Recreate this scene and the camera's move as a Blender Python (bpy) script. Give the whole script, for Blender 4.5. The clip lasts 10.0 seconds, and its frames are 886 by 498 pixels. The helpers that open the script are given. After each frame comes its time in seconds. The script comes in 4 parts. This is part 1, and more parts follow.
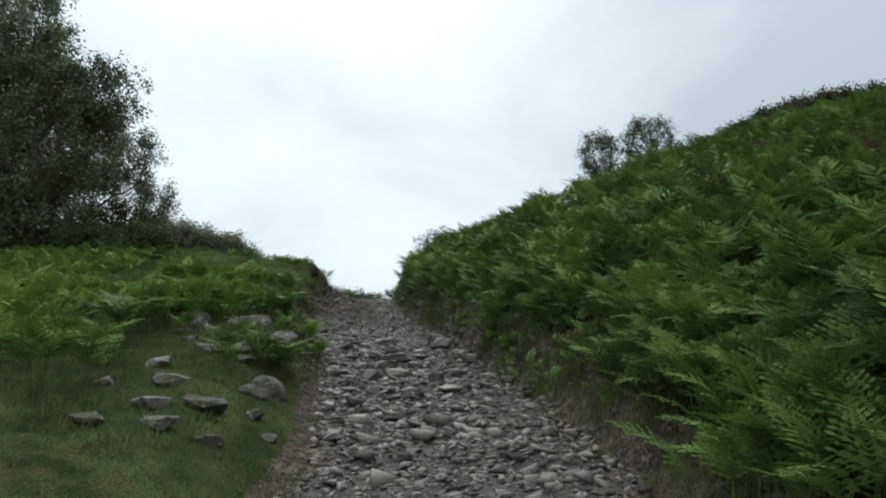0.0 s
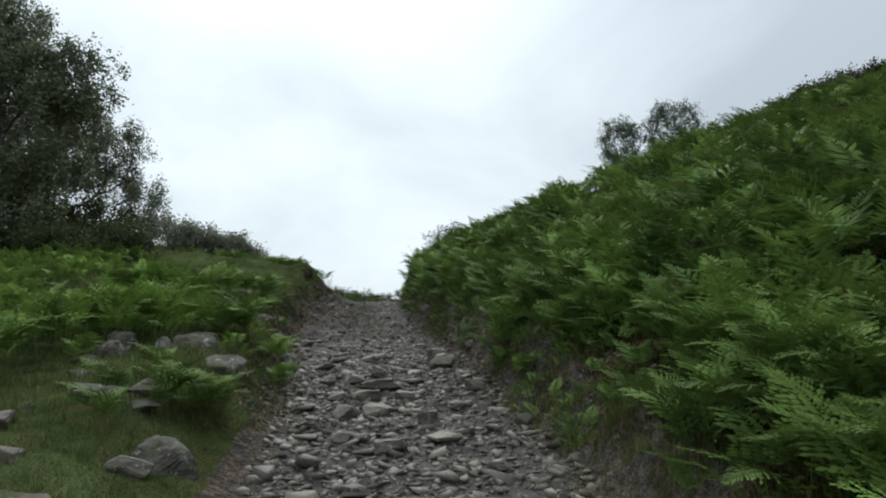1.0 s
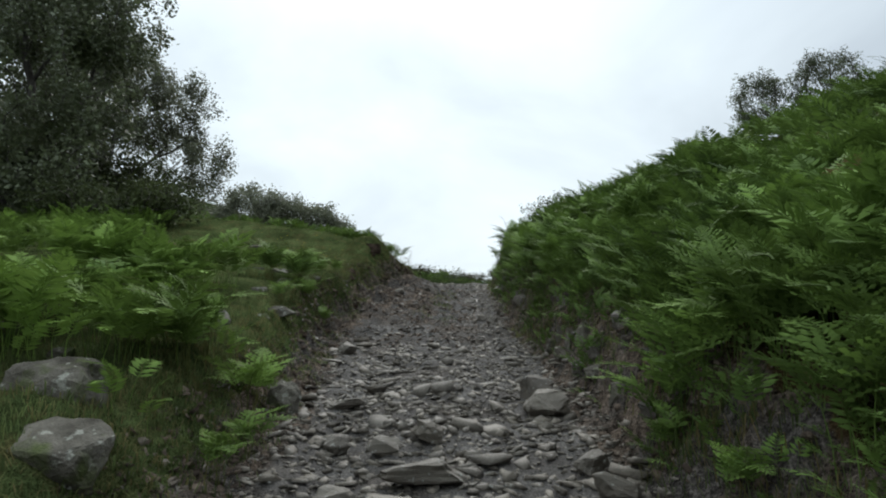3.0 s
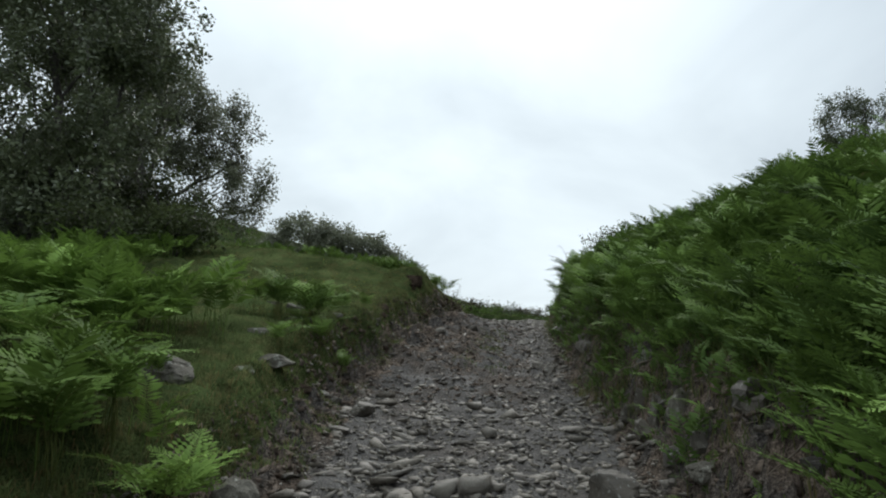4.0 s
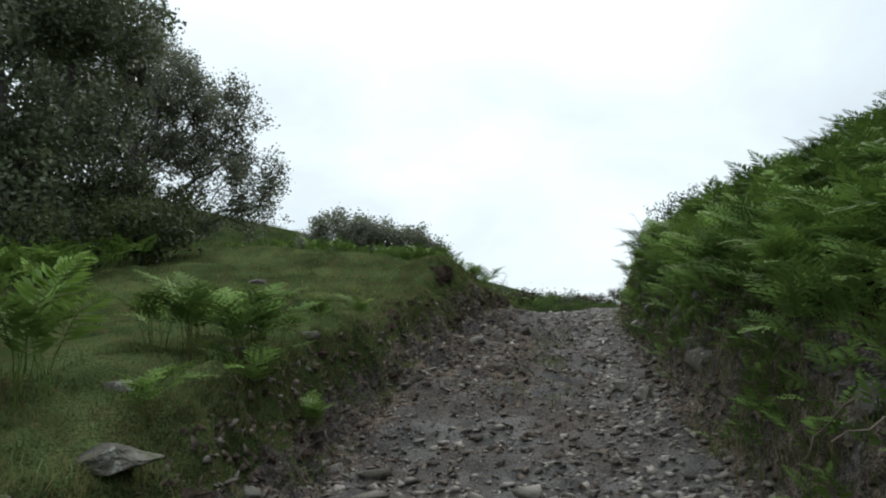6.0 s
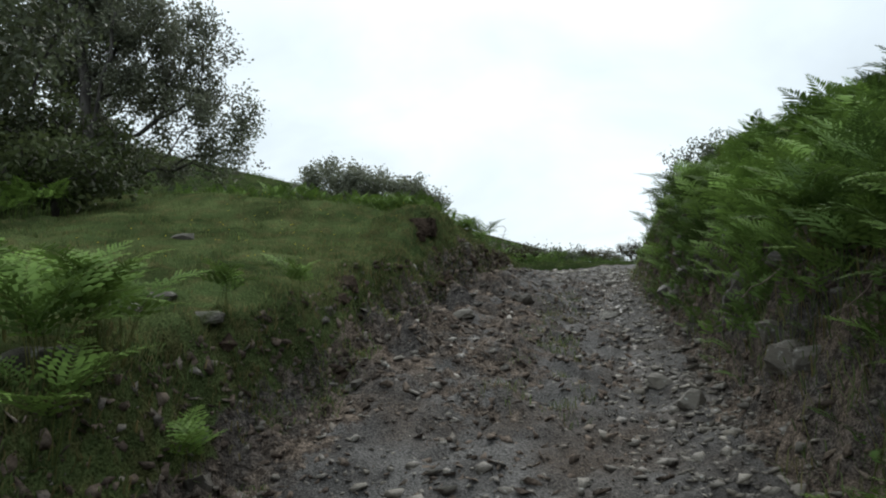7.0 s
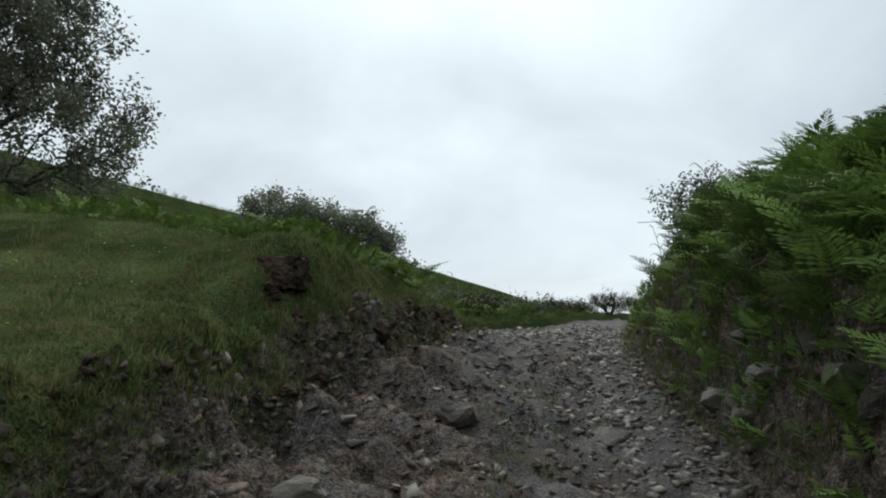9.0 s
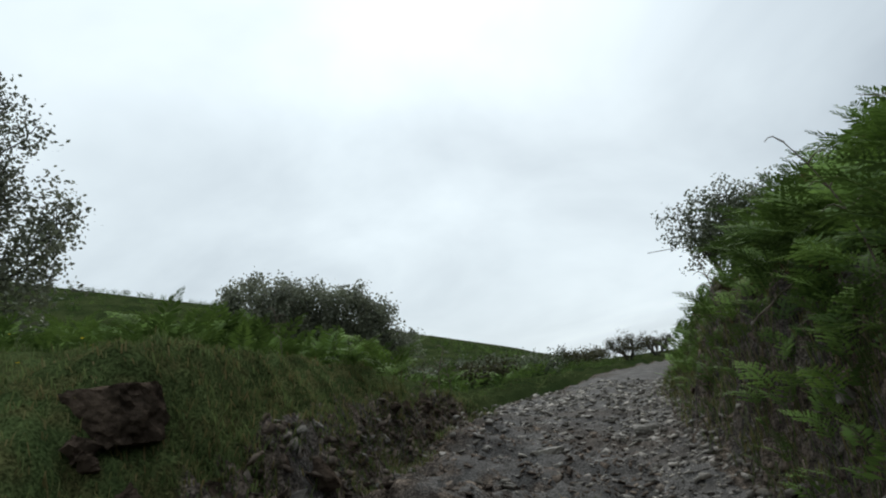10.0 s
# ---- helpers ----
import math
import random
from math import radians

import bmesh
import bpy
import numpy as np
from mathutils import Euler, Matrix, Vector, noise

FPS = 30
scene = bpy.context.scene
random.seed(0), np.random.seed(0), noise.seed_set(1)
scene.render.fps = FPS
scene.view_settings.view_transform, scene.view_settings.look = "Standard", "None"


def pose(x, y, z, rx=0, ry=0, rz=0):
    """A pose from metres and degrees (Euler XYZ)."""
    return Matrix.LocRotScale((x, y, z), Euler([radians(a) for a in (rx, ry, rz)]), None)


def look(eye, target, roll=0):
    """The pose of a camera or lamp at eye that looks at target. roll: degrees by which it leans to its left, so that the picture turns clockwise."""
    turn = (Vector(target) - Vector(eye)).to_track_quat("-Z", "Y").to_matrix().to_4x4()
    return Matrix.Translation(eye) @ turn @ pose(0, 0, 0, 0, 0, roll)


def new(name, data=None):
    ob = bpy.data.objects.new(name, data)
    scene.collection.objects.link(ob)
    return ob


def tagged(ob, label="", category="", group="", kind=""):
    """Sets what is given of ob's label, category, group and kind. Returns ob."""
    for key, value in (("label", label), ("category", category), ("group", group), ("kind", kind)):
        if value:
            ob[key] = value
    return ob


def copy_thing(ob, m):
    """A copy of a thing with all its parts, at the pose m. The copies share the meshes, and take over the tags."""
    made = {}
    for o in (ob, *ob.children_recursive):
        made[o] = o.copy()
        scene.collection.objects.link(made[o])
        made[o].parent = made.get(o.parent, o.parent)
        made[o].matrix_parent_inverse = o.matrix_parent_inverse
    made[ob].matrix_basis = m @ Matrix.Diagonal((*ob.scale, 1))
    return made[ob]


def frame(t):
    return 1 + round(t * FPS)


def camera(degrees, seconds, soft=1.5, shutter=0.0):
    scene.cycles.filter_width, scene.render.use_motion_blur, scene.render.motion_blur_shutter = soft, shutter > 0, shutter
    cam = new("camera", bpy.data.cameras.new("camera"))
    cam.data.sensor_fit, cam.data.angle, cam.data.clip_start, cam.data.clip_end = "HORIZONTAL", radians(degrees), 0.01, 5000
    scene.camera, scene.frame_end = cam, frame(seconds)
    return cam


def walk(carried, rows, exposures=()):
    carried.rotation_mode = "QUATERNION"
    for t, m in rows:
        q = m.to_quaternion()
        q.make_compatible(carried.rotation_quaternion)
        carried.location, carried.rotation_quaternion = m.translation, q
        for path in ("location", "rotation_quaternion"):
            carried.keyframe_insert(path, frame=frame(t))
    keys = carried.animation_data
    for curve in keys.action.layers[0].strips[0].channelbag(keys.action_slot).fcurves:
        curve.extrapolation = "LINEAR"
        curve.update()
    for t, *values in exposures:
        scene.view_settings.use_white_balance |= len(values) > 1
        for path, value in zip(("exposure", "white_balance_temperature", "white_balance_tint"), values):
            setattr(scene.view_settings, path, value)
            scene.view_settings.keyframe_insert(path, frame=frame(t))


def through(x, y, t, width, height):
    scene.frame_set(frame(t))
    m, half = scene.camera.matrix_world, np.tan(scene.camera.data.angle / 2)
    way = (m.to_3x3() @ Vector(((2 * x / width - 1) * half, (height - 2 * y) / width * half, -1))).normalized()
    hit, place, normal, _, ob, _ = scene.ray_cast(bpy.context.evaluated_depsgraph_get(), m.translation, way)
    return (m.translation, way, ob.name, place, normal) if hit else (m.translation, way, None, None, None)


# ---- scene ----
cam = camera(66.5, 10.0, soft=2.0)
PATH = [
    (0, (0.084, -0.02, 1.587), (0.069, 1.96, 1.872), -0.0),
    (0.5, (0.147, 1.144, 1.803), (0.116, 3.125, 2.076), 1.8),
    (1, (0.32, 2.345, 1.893), (0.255, 4.325, 2.172), -0.7),
    (1.5, (0.279, 3.501, 2.062), (0.199, 5.487, 2.283), 1.1),
    (2, (0.388, 4.705, 2.103), (0.213, 6.687, 2.301), -1.1),
    (2.5, (0.23, 5.709, 2.239), (-0.019, 7.685, 2.416), 1.2),
    (3, (0.101, 6.642, 2.335), (-0.253, 8.599, 2.548), 1.4),
    (3.2, (-0.015, 7.023, 2.381), (-0.398, 8.973, 2.604), 3.3),
    (4.3, (-0.146, 9.147, 2.615), (-0.713, 11.039, 2.932), 1.4),
    (4.5, (-0.225, 9.526, 2.636), (-0.82, 11.411, 2.94), 0.8),
    (5, (-0.47, 10.431, 2.762), (-1.125, 12.3, 3.043), 1.7),
    (5.5, (-0.542, 11.226, 2.846), (-1.214, 13.091, 3.111), -1.4),
    (5.7, (-0.611, 11.496, 2.867), (-1.274, 13.362, 3.144), -0.9),
    (6.8, (-1.124, 13.59, 3.114), (-1.792, 15.466, 3.296), -2.5),
    (7, (-1.198, 14.015, 3.134), (-1.876, 15.891, 3.271), -0.9),
    (7.5, (-1.337, 14.806, 3.231), (-1.98, 16.683, 3.484), -1.0),
    (8, (-1.52, 15.88, 3.341), (-2.138, 17.759, 3.637), -0.9),
    (8.5, (-1.663, 16.803, 3.462), (-2.255, 18.687, 3.778), -1.8),
    (9, (-1.908, 17.818, 3.578), (-2.485, 19.715, 3.834), 0.6),
    (9.5, (-2.074, 18.671, 3.71), (-2.663, 20.567, 3.952), 1.4),
    (10, (-2.302, 19.828, 3.886), (-2.847, 21.702, 4.323), -7.9),
]
EXPOSURES = [(0.0, 0.0), (1.0, 0.0), (2.0, 0.08), (3.0, 0.08), (4.5, -0.06), (5.5, 0.08), (7.0, 0.17), (8.0, -0.06), (9.0, -0.14), (9.5, -0.06), (10.0, -0.15)]
walk(cam, [(t, look(eye, target, roll)) for t, eye, target, roll in PATH], EXPOSURES)

# ---- sky and light: low cloud, the sun veiled ahead ----
SUN_UP, SUN_TURN = radians(36), radians(-6)
world = bpy.data.worlds.new("overcast_sky")
scene.world = world
world.use_nodes = True
wn, wl = world.node_tree.nodes, world.node_tree.links
wn.clear()


def wnode(kind, **values):
    n = wn.new(kind)
    for k, v in values.items():
        n.inputs[k].default_value = v
    return n


def wmath(op, a, b=None):
    n = wn.new("ShaderNodeMath")
    n.operation = op
    for i, v in enumerate((a, b)):
        if v is None:
            continue
        if isinstance(v, (int, float)):
            n.inputs[i].default_value = v
        else:
            wl.new(v, n.inputs[i])
    return n.outputs[0]


sky = wn.new("ShaderNodeTexSky")
sky.sky_type, sky.sun_disc, sky.sun_elevation, sky.sun_rotation = "NISHITA", False, SUN_UP, SUN_TURN
coord = wn.new("ShaderNodeTexCoord")
axes = wn.new("ShaderNodeSeparateXYZ")
wl.new(coord.outputs["Generated"], axes.inputs[0])
lift = wmath("ADD", wmath("MAXIMUM", axes.outputs[2], 0.0), 0.32)
flat = wn.new("ShaderNodeCombineXYZ")
wl.new(wmath("DIVIDE", axes.outputs[0], lift), flat.inputs[0])
wl.new(wmath("DIVIDE", axes.outputs[1], lift), flat.inputs[1])
cloud = wnode("ShaderNodeTexNoise", Scale=1.5, Detail=5.0, Roughness=0.52, Distortion=0.35)
drift = wn.new("ShaderNodeVectorMath")
drift.operation = "ADD"
drift.inputs[1].default_value = (2.3, 5.1, 0.0)
wl.new(flat.outputs[0], drift.inputs[0])
wl.new(drift.outputs[0], cloud.inputs["Vector"])
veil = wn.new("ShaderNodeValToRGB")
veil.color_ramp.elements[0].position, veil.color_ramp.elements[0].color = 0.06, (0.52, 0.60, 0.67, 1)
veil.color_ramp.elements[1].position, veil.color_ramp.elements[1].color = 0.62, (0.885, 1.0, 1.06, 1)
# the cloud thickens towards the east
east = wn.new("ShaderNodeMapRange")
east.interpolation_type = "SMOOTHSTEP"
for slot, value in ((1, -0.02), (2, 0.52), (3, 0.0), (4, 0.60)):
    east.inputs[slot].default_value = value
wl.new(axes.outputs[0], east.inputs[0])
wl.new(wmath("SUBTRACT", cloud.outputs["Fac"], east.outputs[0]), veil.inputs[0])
# a wide glow where the sun stands behind the cloud
toward = wn.new("ShaderNodeVectorMath")
toward.operation = "DOT_PRODUCT"
wl.new(coord.outputs["Generated"], toward.inputs[0])
toward.inputs[1].default_value = (math.sin(SUN_TURN) * math.cos(SUN_UP), math.cos(SUN_TURN) * math.cos(SUN_UP), math.sin(SUN_UP))
glow = wmath("MULTIPLY", wmath("POWER", wmath("MAXIMUM", toward.outputs["Value"], 0.0), 9.0), 0.14)
lit = wn.new("ShaderNodeVectorMath")
lit.operation = "SCALE"
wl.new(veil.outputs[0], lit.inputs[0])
# an overcast sky is brighter overhead than along the horizon
dome = wmath("ADD", wmath("MULTIPLY", wmath("POWER", wmath("MAXIMUM", axes.outputs[2], 0.0), 4.0), 2.6), 1.13)
wl.new(wmath("MULTIPLY", wmath("ADD", glow, 0.90), dome), lit.inputs["Scale"])
clear = wn.new("ShaderNodeVectorMath")
clear.operation = "SCALE"
clear.inputs["Scale"].default_value = 0.06
wl.new(sky.outputs[0], clear.inputs[0])
over = wn.new("ShaderNodeMix")
over.data_type = "RGBA"
over.inputs["Factor"].default_value = 0.93
wl.new(clear.outputs[0], over.inputs[6])
wl.new(lit.outputs[0], over.inputs[7])
shine = wnode("ShaderNodeBackground", Strength=1.0)
wl.new(over.outputs[2], shine.inputs["Color"])
wl.new(shine.outputs[0], wn.new("ShaderNodeOutputWorld").inputs[0])

sun = new("sun", bpy.data.lights.new("sun", "SUN"))
sun.data.energy, sun.data.angle, sun.data.color = 1.5, radians(25), (1.0, 0.97, 0.92)
sun.matrix_world = look((0, 0, 0), (-math.sin(SUN_TURN) * math.cos(SUN_UP), -math.cos(SUN_TURN) * math.cos(SUN_UP), -math.sin(SUN_UP)))

# ---- materials ----
class Shader:
    """A small helper to wire a node material."""

    def __init__(self, name):
        self.mat = bpy.data.materials.new(name)
        self.mat.use_nodes = True
        self.nodes, self.links = self.mat.node_tree.nodes, self.mat.node_tree.links
        self.nodes.clear()
        self.out = self.nodes.new("ShaderNodeOutputMaterial")
        self.bsdf = self.nodes.new("ShaderNodeBsdfPrincipled")
        self.links.new(self.bsdf.outputs[0], self.out.inputs[0])
        self.place = self.nodes.new("ShaderNodeNewGeometry").outputs["Position"]

    def noise(self, scale, detail=4.0, rough=0.55, stretch=None, where=None):
        n = self.nodes.new("ShaderNodeTexNoise")
        n.inputs["Scale"].default_value, n.inputs["Detail"].default_value, n.inputs["Roughness"].default_value = scale, detail, rough
        src = where or self.place
        if stretch:
            m = self.nodes.new("ShaderNodeVectorMath")
            m.operation = "MULTIPLY"
            self.links.new(src, m.inputs[0])
            m.inputs[1].default_value = stretch
            src = m.outputs[0]
        self.links.new(src, n.inputs["Vector"])
        return n.outputs["Fac"]

    def ramp(self, fac, *stops):
        n = self.nodes.new("ShaderNodeValToRGB")
        els = n.color_ramp.elements
        for i, (pos, col) in enumerate(stops):
            e = els[i] if i < 2 else els.new(pos)
            e.position, e.color = pos, (*col, 1) if isinstance(col, tuple) else (col, col, col, 1)
        self.links.new(fac, n.inputs[0])
        return n.outputs[0]

    def mix(self, fac, a, b, kind="MIX"):
        n = self.nodes.new("ShaderNodeMix")
        n.data_type, n.blend_type = "RGBA", kind
        for socket, v in ((0, fac), (6, a), (7, b)):
            if isinstance(v, tuple):
                n.inputs[socket].default_value = (*v, 1)
            elif isinstance(v, (int, float)):
                n.inputs[socket].default_value = (v, v, v, 1) if socket else v
            else:
                self.links.new(v, n.inputs[socket])
        return n.outputs[2]

    def attr(self, name):
        n = self.nodes.new("ShaderNodeAttribute")
        n.attribute_name = name
        return n.outputs["Fac"]

    def random(self, island=False):
        if island:
            return self.nodes.new("ShaderNodeNewGeometry").outputs["Random Per Island"]
        return self.nodes.new("ShaderNodeObjectInfo").outputs["Random"]

    def bump(self, height, strength, distance):
        n = self.nodes.new("ShaderNodeBump")
        n.inputs["Strength"].default_value, n.inputs["Distance"].default_value = strength, distance
        self.links.new(height, n.inputs["Height"])
        self.links.new(n.outputs[0], self.bsdf.inputs["Normal"])

    def done(self, colour, rough=0.8, gloss=0.3, through=0.0):
        if isinstance(colour, tuple):
            self.bsdf.inputs["Base Color"].default_value = (*colour, 1)
        else:
            self.links.new(colour, self.bsdf.inputs["Base Color"])
        if isinstance(rough, (int, float)):
            self.bsdf.inputs["Roughness"].default_value = rough
        else:
            self.links.new(rough, self.bsdf.inputs["Roughness"])
        self.bsdf.inputs["Specular IOR Level"].default_value = gloss
        if through:
            t = self.nodes.new("ShaderNodeBsdfTranslucent")
            if isinstance(colour, tuple):
                t.inputs[0].default_value = (*colour, 1)
            else:
                self.links.new(colour, t.inputs[0])
            m = self.nodes.new("ShaderNodeMixShader")
            m.inputs[0].default_value = through
            self.links.new(self.bsdf.outputs[0], m.inputs[1])
            self.links.new(t.outputs[0], m.inputs[2])
            self.links.new(m.outputs[0], self.out.inputs[0])
        return self.mat


def make_ground():
    """Turf, bare earth and track grit in one cover, shared by the ground and the track."""
    s = Shader("turf_earth_and_grit")
    broad, mid, fine, rag = s.noise(0.9), s.noise(5.0, 5), s.noise(70.0, 4), s.noise(6.0, 6, 0.65)
    turf = s.mix(s.ramp(broad, (0.38, 0.0), (0.66, 1.0)), (0.042, 0.060, 0.022), (0.076, 0.094, 0.036))
    turf = s.mix(1.0, turf, s.ramp(s.noise(1.7, 5), (0.38, 0.62), (0.62, 1.2)), "MULTIPLY")
    turf = s.mix(s.ramp(mid, (0.48, 0.0), (0.64, 0.55)), turf, (0.090, 0.078, 0.034))
    earth = s.mix(s.ramp(mid, (0.30, 0.0), (0.70, 1.0)), (0.062, 0.049, 0.040), (0.165, 0.128, 0.100))
    earth = s.mix(s.ramp(s.noise(2.2), (0.42, 0.0), (0.62, 0.85)), earth, (0.076, 0.070, 0.065))
    earth = s.mix(1.0, earth, s.ramp(s.noise(17.0, 6, 0.7), (0.40, 0.42), (0.60, 1.3)), "MULTIPLY")
    grit = s.mix(s.ramp(s.noise(3.0, 5), (0.35, 0.0), (0.65, 1.0)), (0.048, 0.043, 0.039), (0.100, 0.093, 0.086))
    grit = s.mix(s.ramp(s.noise(0.9, 4), (0.50, 0.0), (0.68, 0.8)), grit, (0.060, 0.044, 0.032))

    def raggedly(name):
        n = s.nodes.new("ShaderNodeMath")
        n.operation = "ADD"
        s.links.new(s.attr(name), n.inputs[0])
        s.links.new(rag, n.inputs[1])
        return s.ramp(n.outputs[0], (0.90, 0.0), (1.10, 1.0))

    colour = s.mix(raggedly("bare"), turf, earth)
    rank = s.mix(s.ramp(s.noise(0.35, 6), (0.4, 0.0), (0.6, 1.0)), (0.020, 0.030, 0.011), (0.040, 0.050, 0.019))
    colour = s.mix(raggedly("heath"), colour, rank)
    colour = s.mix(raggedly("litter"), colour, s.mix(s.ramp(mid, (0.35, 0.0), (0.65, 1.0)), (0.022, 0.018, 0.010), (0.062, 0.042, 0.022)))
    colour = s.mix(raggedly("grit"), colour, grit)
    chips = s.ramp(fine, (0.35, 0.42), (0.65, 1.45))
    s.bump(s.mix(0.45, fine, s.noise(24.0, 6)), 1.0, 0.05)
    damp = raggedly("wet")
    shine = s.mix(damp, s.mix(raggedly("grit"), 0.0, 0.12), 0.35)
    mat = s.done(s.mix(1.0, colour, chips, "MULTIPLY"), s.mix(damp, s.ramp(mid, (0.3, 0.7), (0.7, 0.95)), 0.42), 0.10)
    s.links.new(shine, s.bsdf.inputs["Specular IOR Level"])
    return mat


def make_stone(island, name="field_stone", dull=1.0):
    s = Shader(name)
    own = s.nodes.new("ShaderNodeTexCoord").outputs["Object"]
    r = s.random(island)
    base = s.ramp(r, (0.0, (0.060, 0.055, 0.049)), (0.45, (0.108, 0.102, 0.092)), (0.85, (0.145, 0.134, 0.117)), (1.0, (0.190, 0.179, 0.160)))
    base = s.mix(1.0, base, (1.04 * dull, dull * 0.97, dull * 0.87), "MULTIPLY")
    where = None if island else own
    base = s.mix(s.ramp(s.noise(9.0, 5, where=where), (0.40, 0.0), (0.62, 0.75)), base, (0.090, 0.076, 0.060))
    base = s.mix(s.ramp(s.noise(30.0, 3, where=where), (0.62, 0.0), (0.70, 0.55)), base, (0.36, 0.37, 0.34))
    grain = s.ramp(s.noise(120.0, 4, stretch=(1, 1, 3)), (0.3, 0.72), (0.7, 1.22))
    s.bump(s.mix(0.4, s.noise(140.0, 3), s.noise(28.0, 6, stretch=(1, 1, 3))), 0.7, 0.02)
    return s.done(s.mix(1.0, base, grain, "MULTIPLY"), 0.62, 0.32)


def make_mossy_stone():
    s = Shader("lichened_boulder")
    base = s.ramp(s.noise(3.5, 6), (0.36, (0.045, 0.040, 0.032)), (0.62, (0.142, 0.130, 0.108)))
    base = s.mix(s.ramp(s.noise(13.0, 4), (0.60, 0.0), (0.65, 0.7)), base, (0.29, 0.29, 0.25))
    base = s.mix(s.ramp(s.noise(5.0, 5, stretch=(1, 1, 0.6)), (0.55, 0.0), (0.68, 0.8)), base, (0.060, 0.078, 0.022))
    grain = s.ramp(s.noise(90.0, 4), (0.3, 0.75), (0.7, 1.2))
    s.bump(s.mix(0.5, s.noise(70.0, 4), s.noise(12.0, 6)), 0.8, 0.035)
    return s.done(s.mix(1.0, base, grain, "MULTIPLY"), 0.85, 0.08)


def make_leaf(name, dark, light, through, rough=0.55, gloss=0.10, patch=0.9):
    s = Shader(name)
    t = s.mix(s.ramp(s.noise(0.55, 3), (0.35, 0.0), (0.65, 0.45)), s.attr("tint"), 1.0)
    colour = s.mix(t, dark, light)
    colour = s.mix(1.0, colour, s.ramp(s.noise(patch, 4), (0.36, 0.62), (0.64, 1.22)), "MULTIPLY")
    colour = s.mix(s.ramp(s.attr("dry"), (0.5, 0.0), (1.0, 1.0)), colour, (0.150, 0.118, 0.054))
    return s.done(colour, rough, gloss, through)


def make_bark(name, dark, light):
    s = Shader(name)
    c = s.mix(s.ramp(s.noise(6.0, 6, stretch=(1, 1, 0.3)), (0.35, 0.0), (0.65, 1.0)), dark, light)
    s.bump(s.noise(20.0, 6, stretch=(1, 1, 0.3)), 0.8, 0.03)
    return s.done(c, 0.9, 0.2)


def make_peat():
    s = Shader("peaty_soil")
    c = s.mix(s.ramp(s.noise(8.0, 6), (0.35, 0.0), (0.65, 1.0)), (0.028, 0.021, 0.016), (0.078, 0.057, 0.043))
    s.bump(s.noise(25.0, 7), 1.0, 0.05)
    return s.done(c, 0.95, 0.0)


def make_crumbs():
    s = Shader("crumbled_earth")
    c = s.ramp(s.random(True), (0.0, (0.052, 0.040, 0.032)), (0.5, (0.108, 0.082, 0.064)), (0.85, (0.160, 0.125, 0.098)), (1.0, (0.170, 0.156, 0.136)))
    s.bump(s.noise(60.0, 5), 0.9, 0.02)
    return s.done(s.mix(1.0, c, s.ramp(s.noise(40.0, 5), (0.3, 0.7), (0.7, 1.25)), "MULTIPLY"), 0.9, 0.05)


CRUMBS = make_crumbs()
GROUND, SLATE, FIELD_STONE, BOULDER = make_ground(), make_stone(True, "loose_slate"), make_stone(False), make_mossy_stone()
BANK_STONE = make_stone(False, "earthy_stone", 0.6)
PEAT = make_peat()
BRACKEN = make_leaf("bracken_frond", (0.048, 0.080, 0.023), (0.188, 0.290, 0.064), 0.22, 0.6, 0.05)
GRASS = make_leaf("grass_blade", (0.050, 0.074, 0.027), (0.114, 0.145, 0.053), 0.42, 0.8, 0.03, 2.6)
OAK_LEAF = make_leaf("dark_tree_leaf", (0.056, 0.072, 0.036), (0.118, 0.138, 0.072), 0.32, 0.45, 0.3)
BIRCH_LEAF = make_leaf("birch_leaf", (0.088, 0.100, 0.066), (0.172, 0.182, 0.120), 0.40, 0.45, 0.3)
# leaves beneath the trees: the dark of the tree interior put into their colour
SHADE_LEAF = make_leaf("shaded_undergrowth_leaf", (0.026, 0.037, 0.014), (0.062, 0.076, 0.030), 0.3)
SHRUB_LEAF = make_leaf("shrub_leaf", (0.050, 0.066, 0.034), (0.105, 0.122, 0.066), 0.3, 0.45, 0.3)
BARK = make_bark("dark_bark", (0.030, 0.026, 0.022), (0.085, 0.078, 0.070))
STALK = make_bark("fern_stalk", (0.050, 0.070, 0.015), (0.110, 0.105, 0.030))
HEATHER = make_leaf("heather_sprig", (0.030, 0.034, 0.014), (0.075, 0.070, 0.032), 0.2)
FLOWER = make_leaf("yellow_petal", (0.55, 0.40, 0.02), (0.70, 0.55, 0.03), 0.3)
ROOT = make_bark("dead_root", (0.060, 0.045, 0.034), (0.160, 0.130, 0.100))

# ---- the lie of the land ----
def knots(y, *pairs):
    return np.interp(y, pairs[0::2], pairs[1::2])


def smooth(a, b, v):
    u = np.clip((v - a) / (b - a), 0, 1)
    return u * u * (3 - 2 * u)


def track_z(y):
    return knots(y, -300, -25, -60, -7, -10, -1.3, 0, 0.0, 5, 0.55, 9.87, 1.18, 12, 1.5, 16.5, 2.0, 20, 2.47,
                 23.3, 2.88, 30, 3.62, 36, 4.0, 46, 4.33, 60, 4.7, 120, 5.7, 700, 5.7)


def left_edge(y):
    return knots(y, -60, -1.2, 0, -1.1, 5.7, -1.0, 8.4, -1.4, 11, -1.87, 13.8, -2.45, 15.3, -2.9, 17, -3.35,
                 19.4, -3.5, 21.5, -3.72, 22.5, -3.82, 24, -4.12, 27, -4.52, 31, -4.75, 40, -3.0, 60, 4.0)


